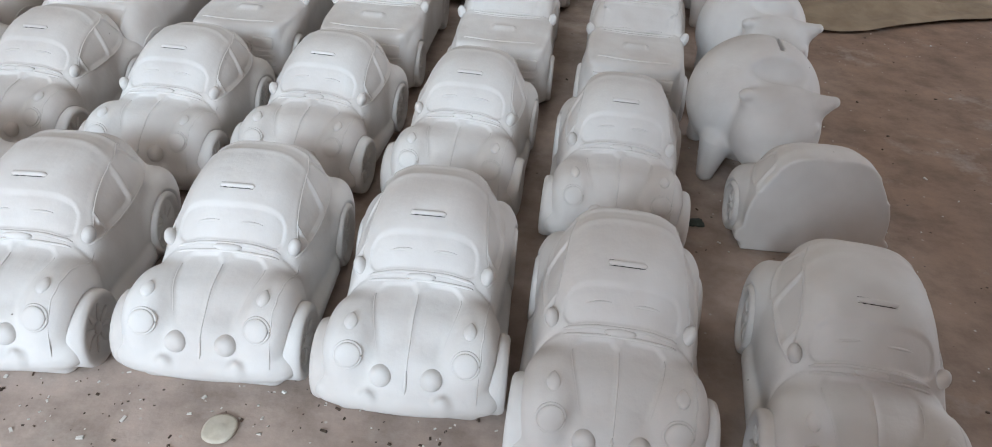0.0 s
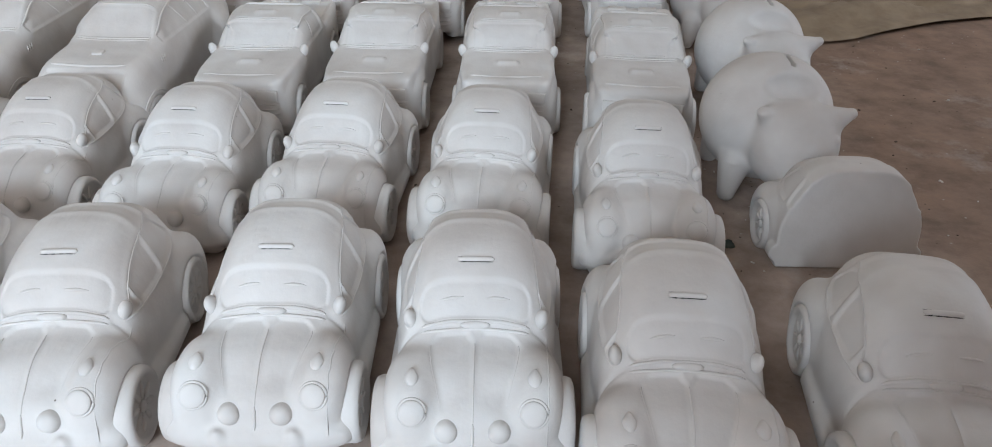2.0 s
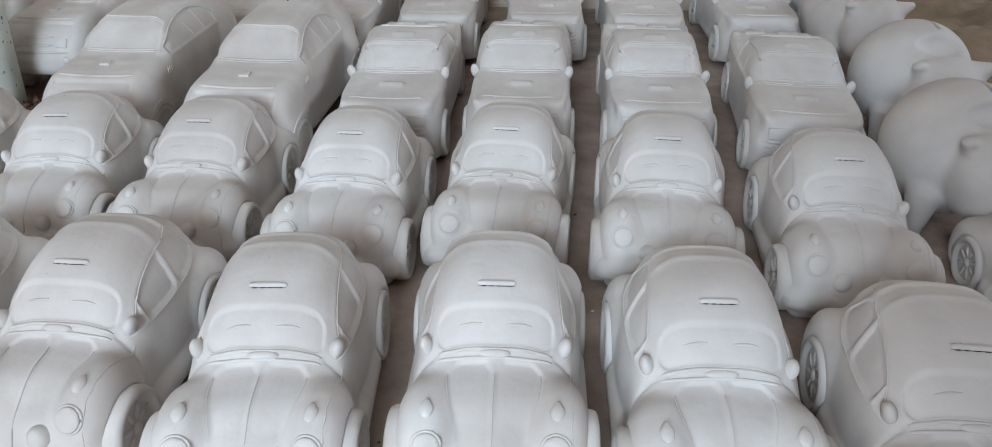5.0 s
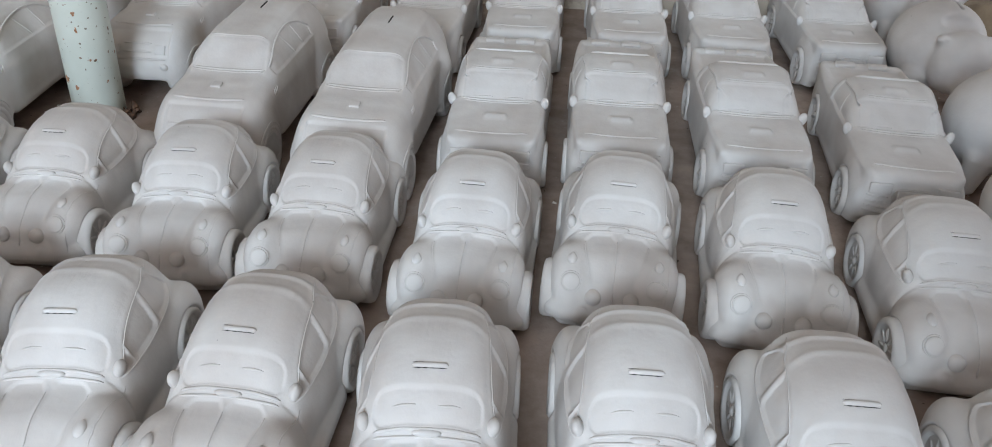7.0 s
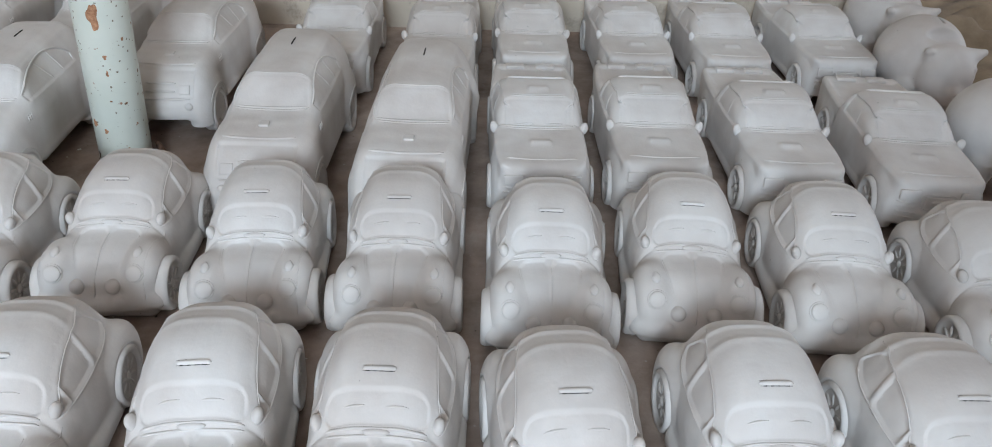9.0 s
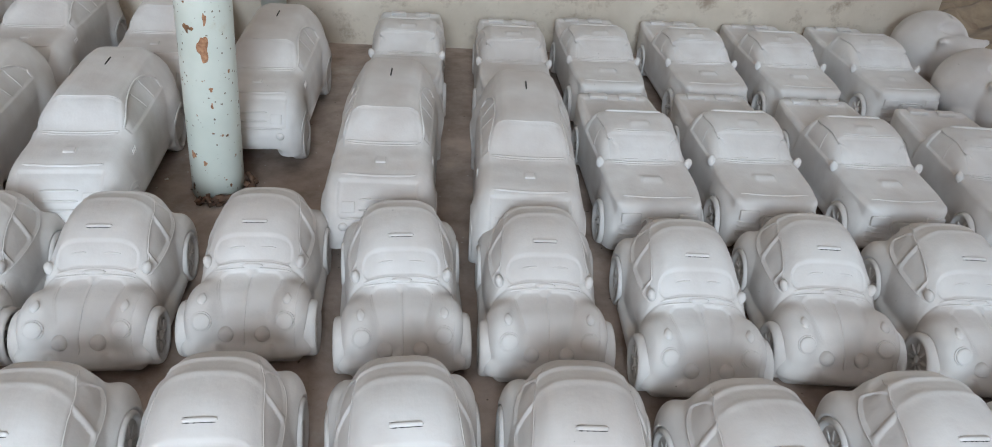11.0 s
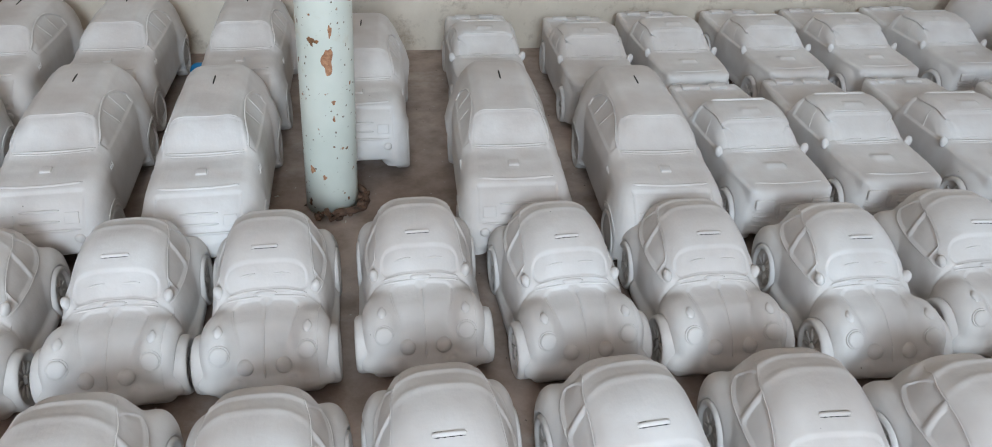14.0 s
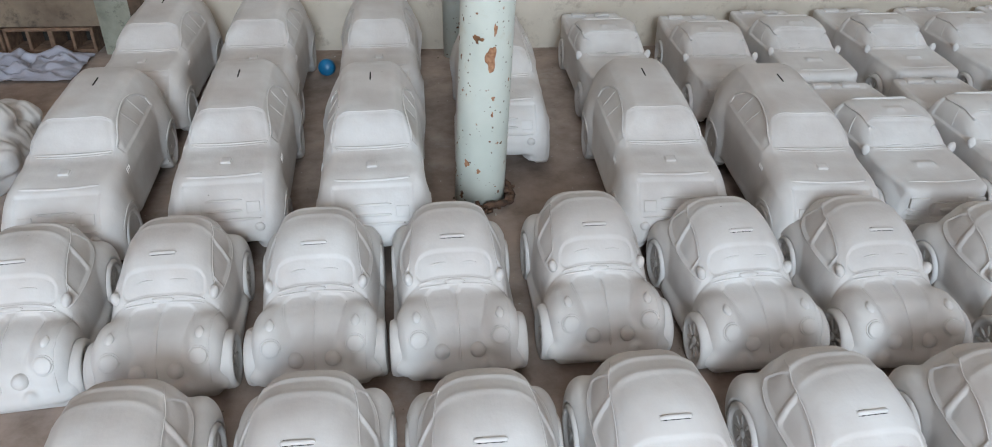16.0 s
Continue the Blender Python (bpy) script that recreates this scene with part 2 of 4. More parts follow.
def rbox(x, y, z, c, half, r):
    qx, qy, qz = (np.abs(p - q) - (h - r) for p, q, h in zip((x, y, z), c, half))
    out = np.sqrt(np.maximum(qx, 0) ** 2 + np.maximum(qy, 0) ** 2 + np.maximum(qz, 0) ** 2)
    return out + np.minimum(np.maximum(qx, np.maximum(qy, qz)), 0) - r


def capsule(x, y, z, a, b, ra, rb):
    ax, ay, az = (q - p for p, q in zip(a, b))
    t = np.clip(((x - a[0]) * ax + (y - a[1]) * ay + (z - a[2]) * az) / (ax * ax + ay * ay + az * az), 0, 1)
    d = np.sqrt((x - a[0] - t * ax) ** 2 + (y - a[1] - t * ay) ** 2 + (z - a[2] - t * az) ** 2)
    return d - (ra + t * (rb - ra))


def curve(v, knots):
    """A smooth line through a few (place, height) knots."""
    xs, ys = np.array([k[0] for k in knots]), np.array([k[1] for k in knots])
    slope = np.gradient(ys, xs)
    i = np.clip(np.searchsorted(xs, v) - 1, 0, len(xs) - 2)
    h = xs[i + 1] - xs[i]
    t = np.clip((v - xs[i]) / h, 0.0, 1.0)
    return ((1 + 2 * t) * (1 - t) ** 2 * ys[i] + t * (1 - t) ** 2 * h * slope[i]
            + t * t * (3 - 2 * t) * ys[i + 1] + t * t * (t - 1) * h * slope[i + 1])


def field_mesh(name, field, lo, hi, h):
    """The skin of a distance field, as a quad mesh with the field's own normals."""
    ax = [np.arange(a, b + h, h) for a, b in zip(lo, hi)]
    gx, gy, gz = np.meshgrid(*ax, indexing="ij")
    f = field(gx, gy, gz)
    n = np.array(f.shape)
    acc, cnt = np.zeros((*(n - 1), 3)), np.zeros(n - 1)
    base = np.stack(np.meshgrid(*[np.arange(m - 1) for m in n], indexing="ij"), -1).astype(float)
    corners = [(i, j, k) for i in (0, 1) for j in (0, 1) for k in (0, 1)]
    cut = lambda c: f[c[0]: n[0] - 1 + c[0], c[1]: n[1] - 1 + c[1], c[2]: n[2] - 1 + c[2]]
    for a in corners:
        for axis in range(3):
            if a[axis]:
                continue
            b = tuple(1 if q == axis else a[q] for q in range(3))
            fa, fb = cut(a), cut(b)
            hit = (fa < 0) != (fb < 0)
            t = np.where(hit, fa / np.where(hit, fa - fb, 1.0), 0.0)
            for q in range(3):
                acc[..., q] += hit * (a[q] + (t if q == axis else 0.0))
            cnt += hit
    on = cnt > 0
    index = np.full(on.shape, -1)
    index[on] = np.arange(on.sum())
    verts = (base[on] + acc[on] / cnt[on][:, None]) * h + np.array(lo)
    e = h * 0.35

    def slope(v):
        x, y, z = v.T
        return np.stack([field(x + e, y, z) - field(x - e, y, z), field(x, y + e, z) - field(x, y - e, z),
                         field(x, y, z + e) - field(x, y, z - e)], -1) / (2 * e)
    for _ in range(2):
        g = slope(verts)
        move = field(*verts.T)[:, None] * g / np.maximum((g * g).sum(-1, keepdims=True), 0.05)
        verts = verts - np.clip(move, -h * 0.5, h * 0.5)
    g = slope(verts)
    normals = g / np.maximum(np.linalg.norm(g, axis=-1, keepdims=True), 1e-9)
    quads = []
    for axis in range(3):
        u, v = (axis + 1) % 3, (axis + 2) % 3
        lo_s, hi_s = [slice(None)] * 3, [slice(None)] * 3
        lo_s[axis], hi_s[axis] = slice(0, -1), slice(1, None)
        fa, fb = f[tuple(lo_s)], f[tuple(hi_s)]
        for inside in (True, False):
            hit = np.argwhere((fa < 0) & (fb >= 0) if inside else (fa >= 0) & (fb < 0))
            hit = hit[(hit[:, u] > 0) & (hit[:, v] > 0) & (hit[:, u] < n[u] - 1) & (hit[:, v] < n[v] - 1)]
            ring = [(0, 0), (1, 0), (1, 1), (0, 1)] if not inside else [(0, 0), (0, 1), (1, 1), (1, 0)]
            cells = []
            for du, dv in ring:
                c = hit.copy()
                c[:, u] -= du
                c[:, v] -= dv
                cells.append(index[tuple(c.T)])
            quads.append(np.stack(cells[::-1], -1))
    faces = np.concatenate(quads)
    # the casts are open underneath, where they rest on the floor
    faces = faces[~((verts[faces][:, :, 2].max(1) < 0.004) & (normals[faces][:, :, 2].max(1) < -0.9))]
    me = bpy.data.meshes.new(name)
    me.from_pydata(verts.tolist(), [], faces.tolist())
    me.polygons.foreach_set("use_smooth", np.ones(len(faces), bool))
    me.update()
    me.normals_split_custom_set_from_vertices(normals.tolist())
    return me


def surface_down(field, x, y, top=0.3):
    """Height of a field's skin under each place (x, y)."""
    x, y = np.asarray(x, float), np.asarray(y, float)
    z = np.full_like(x, top)
    for _ in range(60):
        z = z - 0.8 * np.clip(field(x, y, z), -0.02, 0.05)
    return z


def surface_side(field, y, z, sign, far=0.13):
    """How far out a field's skin lies at each place (y, z) of its flank; places beside the shape are left out."""
    y, z = np.asarray(y, float), np.asarray(z, float)
    x = np.full_like(y, far)
    for _ in range(80):
        x = np.maximum(x - 0.7 * np.clip(field(sign * x, y, z), -0.02, 0.03), 0.0)
    good = (x > 0.02) & (np.abs(field(sign * x, y, z)) < 0.001)
    return (sign * x)[good], y[good], z[good]


# ---- small builders ----
def part(name, bm_or_mesh, material, parent=None, label="", smooth=True):
    if isinstance(bm_or_mesh, bmesh.types.BMesh):
        me = bpy.data.meshes.new(name)
        if smooth:
            for fc in bm_or_mesh.faces:
                fc.smooth = True
        bm_or_mesh.to_mesh(me)
        bm_or_mesh.free()
    else:
        me = bm_or_mesh
    if not me.materials:
        me.materials.append(material)
    ob = new(name, me)
    ob.parent = parent
    if label:
        tagged(ob, label)
    return ob


def tube(points, radii, sides=8):
    """A bead along points, closed by rounded ends."""
    bm = bmesh.new()
    pts = [Vector(p) for p in points]
    radii = radii if hasattr(radii, "__len__") else [radii] * len(pts)
    rings = []
    for i, p in enumerate(pts):
        d = (pts[min(i + 1, len(pts) - 1)] - pts[max(i - 1, 0)]).normalized()
        side = d.cross(Vector((0, 0, 1)))
        if side.length < 0.05:
            side = d.cross(Vector((0, 1, 0)))
        side.normalize()
        up = side.cross(d)
        end = 0.35 if i in (0, len(pts) - 1) else 1.0
        rings.append([bm.verts.new(p + (side * math.cos(a) + up * math.sin(a)) * radii[i] * end)
                      for a in (2 * math.pi * k / sides for k in range(sides))])
    for r, s in zip(rings, rings[1:]):
        for k in range(sides):
            bm.faces.new((r[k], r[(k + 1) % sides], s[(k + 1) % sides], s[k]))
    bm.faces.new(rings[0][::-1])
    bm.faces.new(rings[-1])
    bmesh.ops.recalc_face_normals(bm, faces=bm.faces[:])
    return bm


def lathe(profile, segments=32):
    """A solid of revolution about x; profile: (x, radius) from one end to the other."""
    bm = bmesh.new()
    rings = []
    for x, r in profile:
        if r < 1e-6:
            rings.append([bm.verts.new((x, 0, 0))])
        else:
            rings.append([bm.verts.new((x, r * math.cos(a), r * math.sin(a)))
                          for a in (2 * math.pi * k / segments for k in range(segments))])
    for r, s in zip(rings, rings[1:]):
        for k in range(segments):
            a, b = r[k % len(r)], r[(k + 1) % len(r)]
            c, d = s[(k + 1) % len(s)], s[k % len(s)]
            bm.faces.new(list(dict.fromkeys((a, b, c, d))))
    bmesh.ops.recalc_face_normals(bm, faces=bm.faces[:])
    return bm


def bevel_box(size, bevel, m=None, segments=2):
    bm = bmesh.new()
    bmesh.ops.create_cube(bm, size=1.0)
    bmesh.ops.scale(bm, vec=size, verts=bm.verts)
    if bevel:
        bmesh.ops.bevel(bm, geom=bm.edges[:], offset=bevel, segments=segments, affect="EDGES", profile=0.6)
    if m is not None:
        bmesh.ops.transform(bm, matrix=m, verts=bm.verts)
    return bm


def blob(r, m=None, u=20, v=12):
    bm = bmesh.new()
    bmesh.ops.create_uvsphere(bm, u_segments=u, v_segments=v, radius=1.0)
    bmesh.ops.scale(bm, vec=r, verts=bm.verts)
    if m is not None:
        bmesh.ops.transform(bm, matrix=m, verts=bm.verts)
    return bm


def merge(*bms):
    """Several bmeshes as one part's mesh."""
    out = bmesh.new()
    for b in bms:
        me = bpy.data.meshes.new("piece")
        b.to_mesh(me)
        b.free()
        out.from_mesh(me)
        bpy.data.meshes.remove(me)
    return out


def wheel_at(parent, x, y, radius, width, spokes):
    """A cast wheel: rounded tyre, sunken hub with raised spokes, outer face away from the car."""
    s = 1 if x > 0 else -1
    r, w = radius, width
    prof = [(-w, 0), (-w, r * 0.9), (-w * 0.75, r), (-w * 0.12, r), (w * 0.12, r * 0.95), (w * 0.2, r * 0.86),
            (w * 0.14, r * 0.76), (-w * 0.04, r * 0.70), (-w * 0.08, 0)]
    bm = lathe([(s * a, b) for a, b in prof], 36)
    wheel = part("wheel", bm, PLASTER, parent)
    wheel.location = (x, y, r)
    bits = [blob((w * 0.16, r * 0.17, r * 0.17), pose(-s * w * 0.04, 0, 0), 12, 8)]
    for k in range(spokes):
        a = 2 * math.pi * (k + 0.5) / spokes
        bits.append(blob((w * 0.12, r * 0.24, r * 0.075), pose(-s * w * 0.05, 0, 0) @ Matrix.Rotation(a, 4, "X") @ pose(0, r * 0.42, 0), 10, 6))
    part("rim", merge(*bits), PLASTER, wheel)
    return wheel


def coin_slot(parent, x, y, z, length, gap, along_x, field, filled=True):
    """The coin slot: a pale half-closed strip with dark beads as its gap's shade, or one dark strip as an open cut's
    shade.
    """
    n = 18
    ts = np.linspace(-0.5, 0.5, n) * length
    px, py = (x + ts, np.full(n, y)) if along_x else (np.full(n, x), y + ts)
    pz = surface_down(field, px, py)
    ends = np.sqrt(np.clip(1 - np.abs(ts / (0.52 * length)) ** 8, 0.08, 1))
    lip = tube(list(zip(px, py, pz + (0.0 if filled else 0.0002))), list(gap * ends), 10)
    slot = part("coin_slot", lip, PLASTER if filled else HOLLOW_SHADE, parent, "narrow coin slot, partly filled with plaster" if filled else "open coin slot, drawn as a dark strip for its shade")
    if not filled:
        return
    for side, thick, a, b in ((-1, 0.00070, -0.48, 0.46), (1, 0.00030, -0.50, -0.20)):
        us = np.linspace(a, b, n)
        wob = thick * (0.75 + 0.3 * np.sin(us * 31.0 + side) + 0.2 * np.sin(us * 77.0))
        qx, qy = (x + us * length, np.full(n, y + side * gap * 0.98)) if along_x else (np.full(n, x + side * gap), y + us * length)
        # dark bead laid on the skin in place of the gap's shade
        part("gap", tube(list(zip(qx, qy, surface_down(field, qx, qy))), list(np.maximum(wob, 0.0002)), 6), HOLLOW_SHADE, slot, "dark piece coloured as the shade inside a hollow")


def bead(parent, name, field, xs, ys, radius, lift=0.0):
    """A raised line on the upper skin."""
    zs = surface_down(field, xs, ys)
    return part(name, tube(list(zip(xs, ys, zs + lift)), radius, 6), PLASTER, parent)


def side_bead(ys, zs, field, sign, radius, lift=0.0):
    xs, ys, zs = surface_side(field, np.asarray(ys), np.asarray(zs), sign)
    return tube(list(zip(xs + sign * lift, ys, zs)), radius, 6)


def front_y(field, x, z, start=-0.42):
    y = start
    for _ in range(60):
        y += 0.8 * float(np.clip(field(np.array([x]), np.array([y]), np.array([z]))[0], -0.02, 0.05))
    return y


def on_skin(field, x, y, z, turn=0.0):
    """A frame on the skin at a point: z along the outward normal, y up the slope."""
    e = 0.003
    def at(a, b, c):
        return float(field(np.array([a]), np.array([b]), np.array([c]))[0])
    n = Vector((at(x + e, y, z) - at(x - e, y, z), at(x, y + e, z) - at(x, y - e, z), at(x, y, z + e) - at(x, y, z - e))).normalized()
    right = Vector((0, 1, 0.8)).cross(n).normalized()
    up = n.cross(right)
    m = Matrix((right, up, n)).transposed().to_4x4()
    m.translation = Vector((x, y, z))
    return m @ Matrix.Rotation(radians(turn), 4, "Z")


def rounded_pad(w, d, h):
    return bevel_box((w, d, h * 2), min(w, d, h * 2) * 0.45, None, 3)


# ---- rounded saloon bank ----
GUTTER = [(-0.065, 0.0740), (-0.050, 0.0720), (-0.035, 0.0700), (-0.01, 0.0645), (0.03, 0.0605), (0.07, 0.0570), (0.10, 0.0490), (0.125, 0.0410)]
PANE_TOP = [(-0.050, 0.106), (-0.035, 0.124), (-0.010, 0.142), (0.025, 0.151), (0.065, 0.150), (0.095, 0.139), (0.112, 0.118), (0.120, 0.106)]
PANE_FOOT = [(-0.050, 0.103), (0.0, 0.103), (0.05, 0.1045), (0.09, 0.108), (0.12, 0.114)]
BONNET = [(-0.17, 0.014), (-0.15, 0.022), (-0.12, 0.033), (-0.09, 0.041), (-0.07, 0.0435), (-0.045, 0.044)]


def pane_masks(y, z):
    """How far a place of the flank lies inside the three side panes: quarter light, door window, rear window."""
    foot, head = curve(y, PANE_FOOT), curve(y, PANE_TOP)
    tall = smax(foot - z, z - head, 0.006)
    lean = y - 0.10 * (z - 0.125)
    spans = ((-0.036, -0.013), (-0.008, 0.049), (0.057, 0.118))
    return [smax(tall, smax(a - lean, lean - b, 0.008), 0.008) for a, b in spans]


def saloon_field(x, y, z):
    ax = np.abs(x)
    y = np.where(y < -0.045, -0.045 + (y + 0.045) * 1.06, y)
    # domed cabin, a little narrower towards the tail
    along = np.abs(y - 0.047) / np.where(y < 0.047, 0.103, 0.114)
    q = (along**2.15 + (np.abs(z - 0.062) / 0.106) ** 2.15 + 1e-9) ** (1 / 2.15)
    n = 3.7
    wide = 0.0855 - 0.0215 * step(0.060, 0.172, z) - 0.007 * step(0.07, 0.16, y)
    k = ((ax / wide) ** n + q**n + 1e-9) ** (1 / n)
    f = (k - 1.0) * 0.080
    # side panes, each sunk behind its own rim, under a roof gutter
    gut = curve(y, GUTTER)
    flank = step(gut - 0.0010, gut + 0.0020, ax) * step(0.095, 0.101, z)
    for d in pane_masks(y, z):
        f = f + flank * (0.0018 * step(0.0014, -0.0026, d) - 0.0008 * bell(d - 0.0028, 0.0018))
    f = f - 0.0005 * bell(ax - gut + 0.0015, 0.0028) * step(0.10, 0.108, z) * step(-0.05, -0.04, y) * step(0.13, 0.11, y)
    # shoulders at the foot of the windscreen, where the mirrors sit
    f = smin(f, ellipsoid(ax, y, z, (0.048, -0.020, 0.083), (0.0260, 0.030, 0.026), 2.3), 0.012)
    # scuttle and bonnet, falling to the nose
    hood = ellipsoid(x, y, z, (0, -0.056, 0.032), (0.075, 0.099, 0.0705), 2.3)
    f = smin(f, smax(hood, 0.038 - z, 0.010), 0.016)
    f = smin(f, rbox(x, y, z, (0, 0.005, 0.062), (0.072, 0.125, 0.036), 0.03), 0.014)
    f = smin(f, rbox(x, y, z, (0, -0.104, 0.050), (0.076, 0.045, 0.026), 0.024), 0.014)
    f = smin(f, rbox(x, y, z, (0, -0.056, 0.058), (0.0755, 0.040, 0.034), 0.026), 0.014)
    # front wings: full bulges parted from the bonnet by a valley
    wing = ellipsoid(ax, y, z, (0.0595, -0.101, 0.052), (0.0295, 0.053, 0.0535), 2.4)
    f = smin(f, wing, 0.011)
    # rear wings stand well out from the cabin
    tail = ellipsoid(ax, y, z, (0.066, 0.106, 0.048), (0.0300, 0.063, 0.0535), 2.3)
    f = smin(f, tail, 0.007)
    for yc, deep in ((-0.104, 0.083), (0.096, 0.089)):
        well = smax(np.sqrt((y - yc) ** 2 + (z - 0.040) ** 2) - 0.0418, deep - ax, 0.003)
        f = smax(f, -well, 0.004)
    # running boards, bumpers and base
    f = smin(f, rbox(ax, y, z, (0.079, -0.002, 0.026), (0.014, 0.060, 0.012), 0.010), 0.008)
    bend = y + 0.147 - 0.014 * (ax / 0.09) ** 2
    f = smin(f, rbox(x, bend, z, (0, 0, 0.036), (0.092, 0.018, 0.014), 0.013), 0.010)
    f = smin(f, ellipsoid(ax, y, z, (0.036, -0.160, 0.042), (0.006, 0.004, 0.010)), 0.008)
    bend = y - 0.158 + 0.022 * (ax / 0.088) ** 2
    f = smin(f, rbox(x, bend, z, (0, 0, 0.036), (0.080, 0.013, 0.011), 0.010), 0.008)
    f = smin(f, rbox(x, y, z, (0, 0.002, 0.022), (0.074, 0.142, 0.022), 0.012), 0.006)
    # windscreen sunk a little, its upper corners round
    top = step(0.085, 0.105, z)
    qx, qy = ax - 0.0455, np.abs(y + 0.0290 - 0.4 * ax**2) - 0.0030
    edge = np.sqrt(np.maximum(qx, 0) ** 2 + np.maximum(qy, 0) ** 2) + np.minimum(np.maximum(qx, qy), 0) - 0.0095
    f = f + 0.0016 * step(0.0022, -0.0022, edge) * top
    # bonnet in two lobes round a centre rib
    w = curve(y, BONNET)
    corner = 0.012 * np.clip((y + 0.066) / 0.016, 0, 1) ** 2
    centre = ax - 0.0012 - 0.006 * step(-0.070, -0.052, y) ** 2
    panel = step(0.0036, -0.0036, np.maximum(ax - w + corner, -centre)) * step(-0.0490, -0.0535, y)
    fade = step(-0.150, -0.095, y) * step(0.055, 0.070, z)
    f = f + 0.0022 * panel * fade
    f = f + 0.0008 * bell(ax - w - 0.001, 0.006) * step(-0.055, -0.075, y) * fade
    # door cut, and the ribs of the rear window and lid
    f = f + 0.0013 * bell(y + 0.042 + 0.25 * (0.11 - z), 0.003) * step(0.05, 0.06, ax) * step(0.112, 0.105, z) * step(0.045, 0.055, z)
    rear = step(0.064, 0.050, ax) * step(0.08, 0.1, z)
    bow = y + 2.2 * ax**2
    f = f - rear * (0.0010 * bell(bow - 0.068, 0.006) + 0.0019 * bell(bow - 0.100, 0.006) + 0.0024 * bell(bow - 0.130, 0.006))
    f = f + 0.0014 * rear * bell(bow - 0.115, 0.006)
    return np.maximum(f, 0.001 - z)


def build_saloon():
    """A cast plaster money bank shaped as a rounded saloon car; nose towards -y, origin under its slot."""
    car = new("car_bank")
    field = saloon_field
    part("body", field_mesh("saloon_body", field, (-0.107, -0.185, -0.004), (0.107, 0.184, 0.178), 0.0025), PLASTER, car)
    for sx in (-1, 1):
        wheel_at(car, sx * 0.0925, -0.1005, 0.0410, 0.020, 8)
        wheel_at(car, sx * 0.0890, 0.096, 0.0410, 0.026, 8)
        # headlamp: a low lens set in a soft ring, its signal just above
        hy = front_y(field, sx * 0.0560, 0.0850, -0.25)
        aim = on_skin(field, sx * 0.0560, hy, 0.0850)
        lamp = part("headlight", blob((0.0122, 0.0122, 0.0036), aim, 26, 12), PLASTER, car, "round low-domed headlight")
        ring = [(aim @ Vector((0.0128 * math.cos(a), 0.0128 * math.sin(a), -0.0021))) for a in np.linspace(0, 2 * math.pi, 29)]
        part("ring", tube(ring, 0.0016, 8), PLASTER, lamp)
        z = float(surface_down(field, [sx * 0.0575], [-0.1125])[0])
        aim = on_skin(field, sx * 0.0575, -0.1125, z - 0.0008)
        drop = blob((0.0066, 0.0104, 0.0050), None, 16, 10)
        for v in drop.verts:
            v.co.x *= 1.0 - 0.45 * max(0.0, v.co.y / 0.0104)
        bmesh.ops.transform(drop, matrix=aim, verts=drop.verts)
        part("turn_signal", drop, PLASTER, car, "tear-shaped turn signal")
        fy = front_y(field, sx * 0.0245, 0.0640, -0.25)
        fog = lathe([(-0.012, 0), (-0.012, 0.0115), (-0.003, 0.0112), (0.0020, 0.0104), (0.0052, 0.0082), (0.0070, 0.0045), (0.0076, 0.0)], 22)
        bmesh.ops.transform(fog, matrix=pose(sx * 0.0245, fy, 0.0640, 0, 0, -90) @ pose(0, 0, 0, 0, -16, 0), verts=fog.verts)
        part("fog_lamp", fog, PLASTER, car)
        mx = abs(float(surface_side(field, np.array([-0.030]), np.array([0.1080]), sx)[0][0]))
        part("side_mirror", blob((0.0068, 0.0098, 0.0108), pose(sx * (mx + 0.0002), -0.031, 0.1085, 24, sx * 14, 0), 16, 10), PLASTER, car, "rounded door mirror")
        # sill under the panes, and the roof gutter from the door over to the rear
        ys = np.linspace(-0.040, 0.112, 18)
        part("window_sill", side_bead(ys, curve(ys, PANE_FOOT) - 0.0035, field, sx, 0.0016, -0.0008), PLASTER, car)
        ys = np.linspace(-0.030, 0.118, 30)
        bead(car, "roof_gutter", field, curve(ys, GUTTER) * sx, ys, 0.0009, -0.0002)
        # bonnet edge, a fine line that fades towards the nose
        ys = np.linspace(-0.128, -0.062, 14)
        bead(car, "bonnet_line", field, (curve(ys, BONNET) - 0.012 * np.clip((ys + 0.066) / 0.016, 0, 1) ** 2) * sx, ys, list(np.linspace(0.0003, 0.0008, 14)), -0.0002)
    # windscreen: cowl in two lines with a pad between, and its wipers
    xs = np.linspace(-0.054, 0.054, 25)
    for off, r in ((0.0, 0.0018), (-0.0050, 0.0015)):
        bead(car, "windscreen_trim", field, xs, -0.0440 + off + 0.3 * xs**2, r)
    xs = np.linspace(-0.015, 0.015, 9)
    part("cowl_pad", tube(list(zip(xs, np.full(9, -0.0462), surface_down(field, xs, np.full(9, -0.0462)))), list(0.0010 + 0.0034 * np.sqrt(1 - (xs / 0.0158) ** 2)), 8), PLASTER, car)
    for x0 in (-0.024, 0.022):
        xs = np.linspace(x0 - 0.012, x0 + 0.012, 9)
        bead(car, "wiper", field, xs, -0.0290 + 0.03 * (xs - x0), list(0.0003 + 0.0012 * np.cos(np.linspace(-1.5, 1.5, 9))), 0.0)
    ys = np.linspace(-0.144, -0.064, 16)
    bead(car, "bonnet_rib", field, np.zeros(16), ys, 0.0009, -0.0002)
    # seam left by the two halves of the mould
    ys = np.linspace(-0.150, -0.040, 22)
    wob = 0.0003 * np.sin(ys * 310.0) + 0.0002 * np.sin(ys * 830.0)
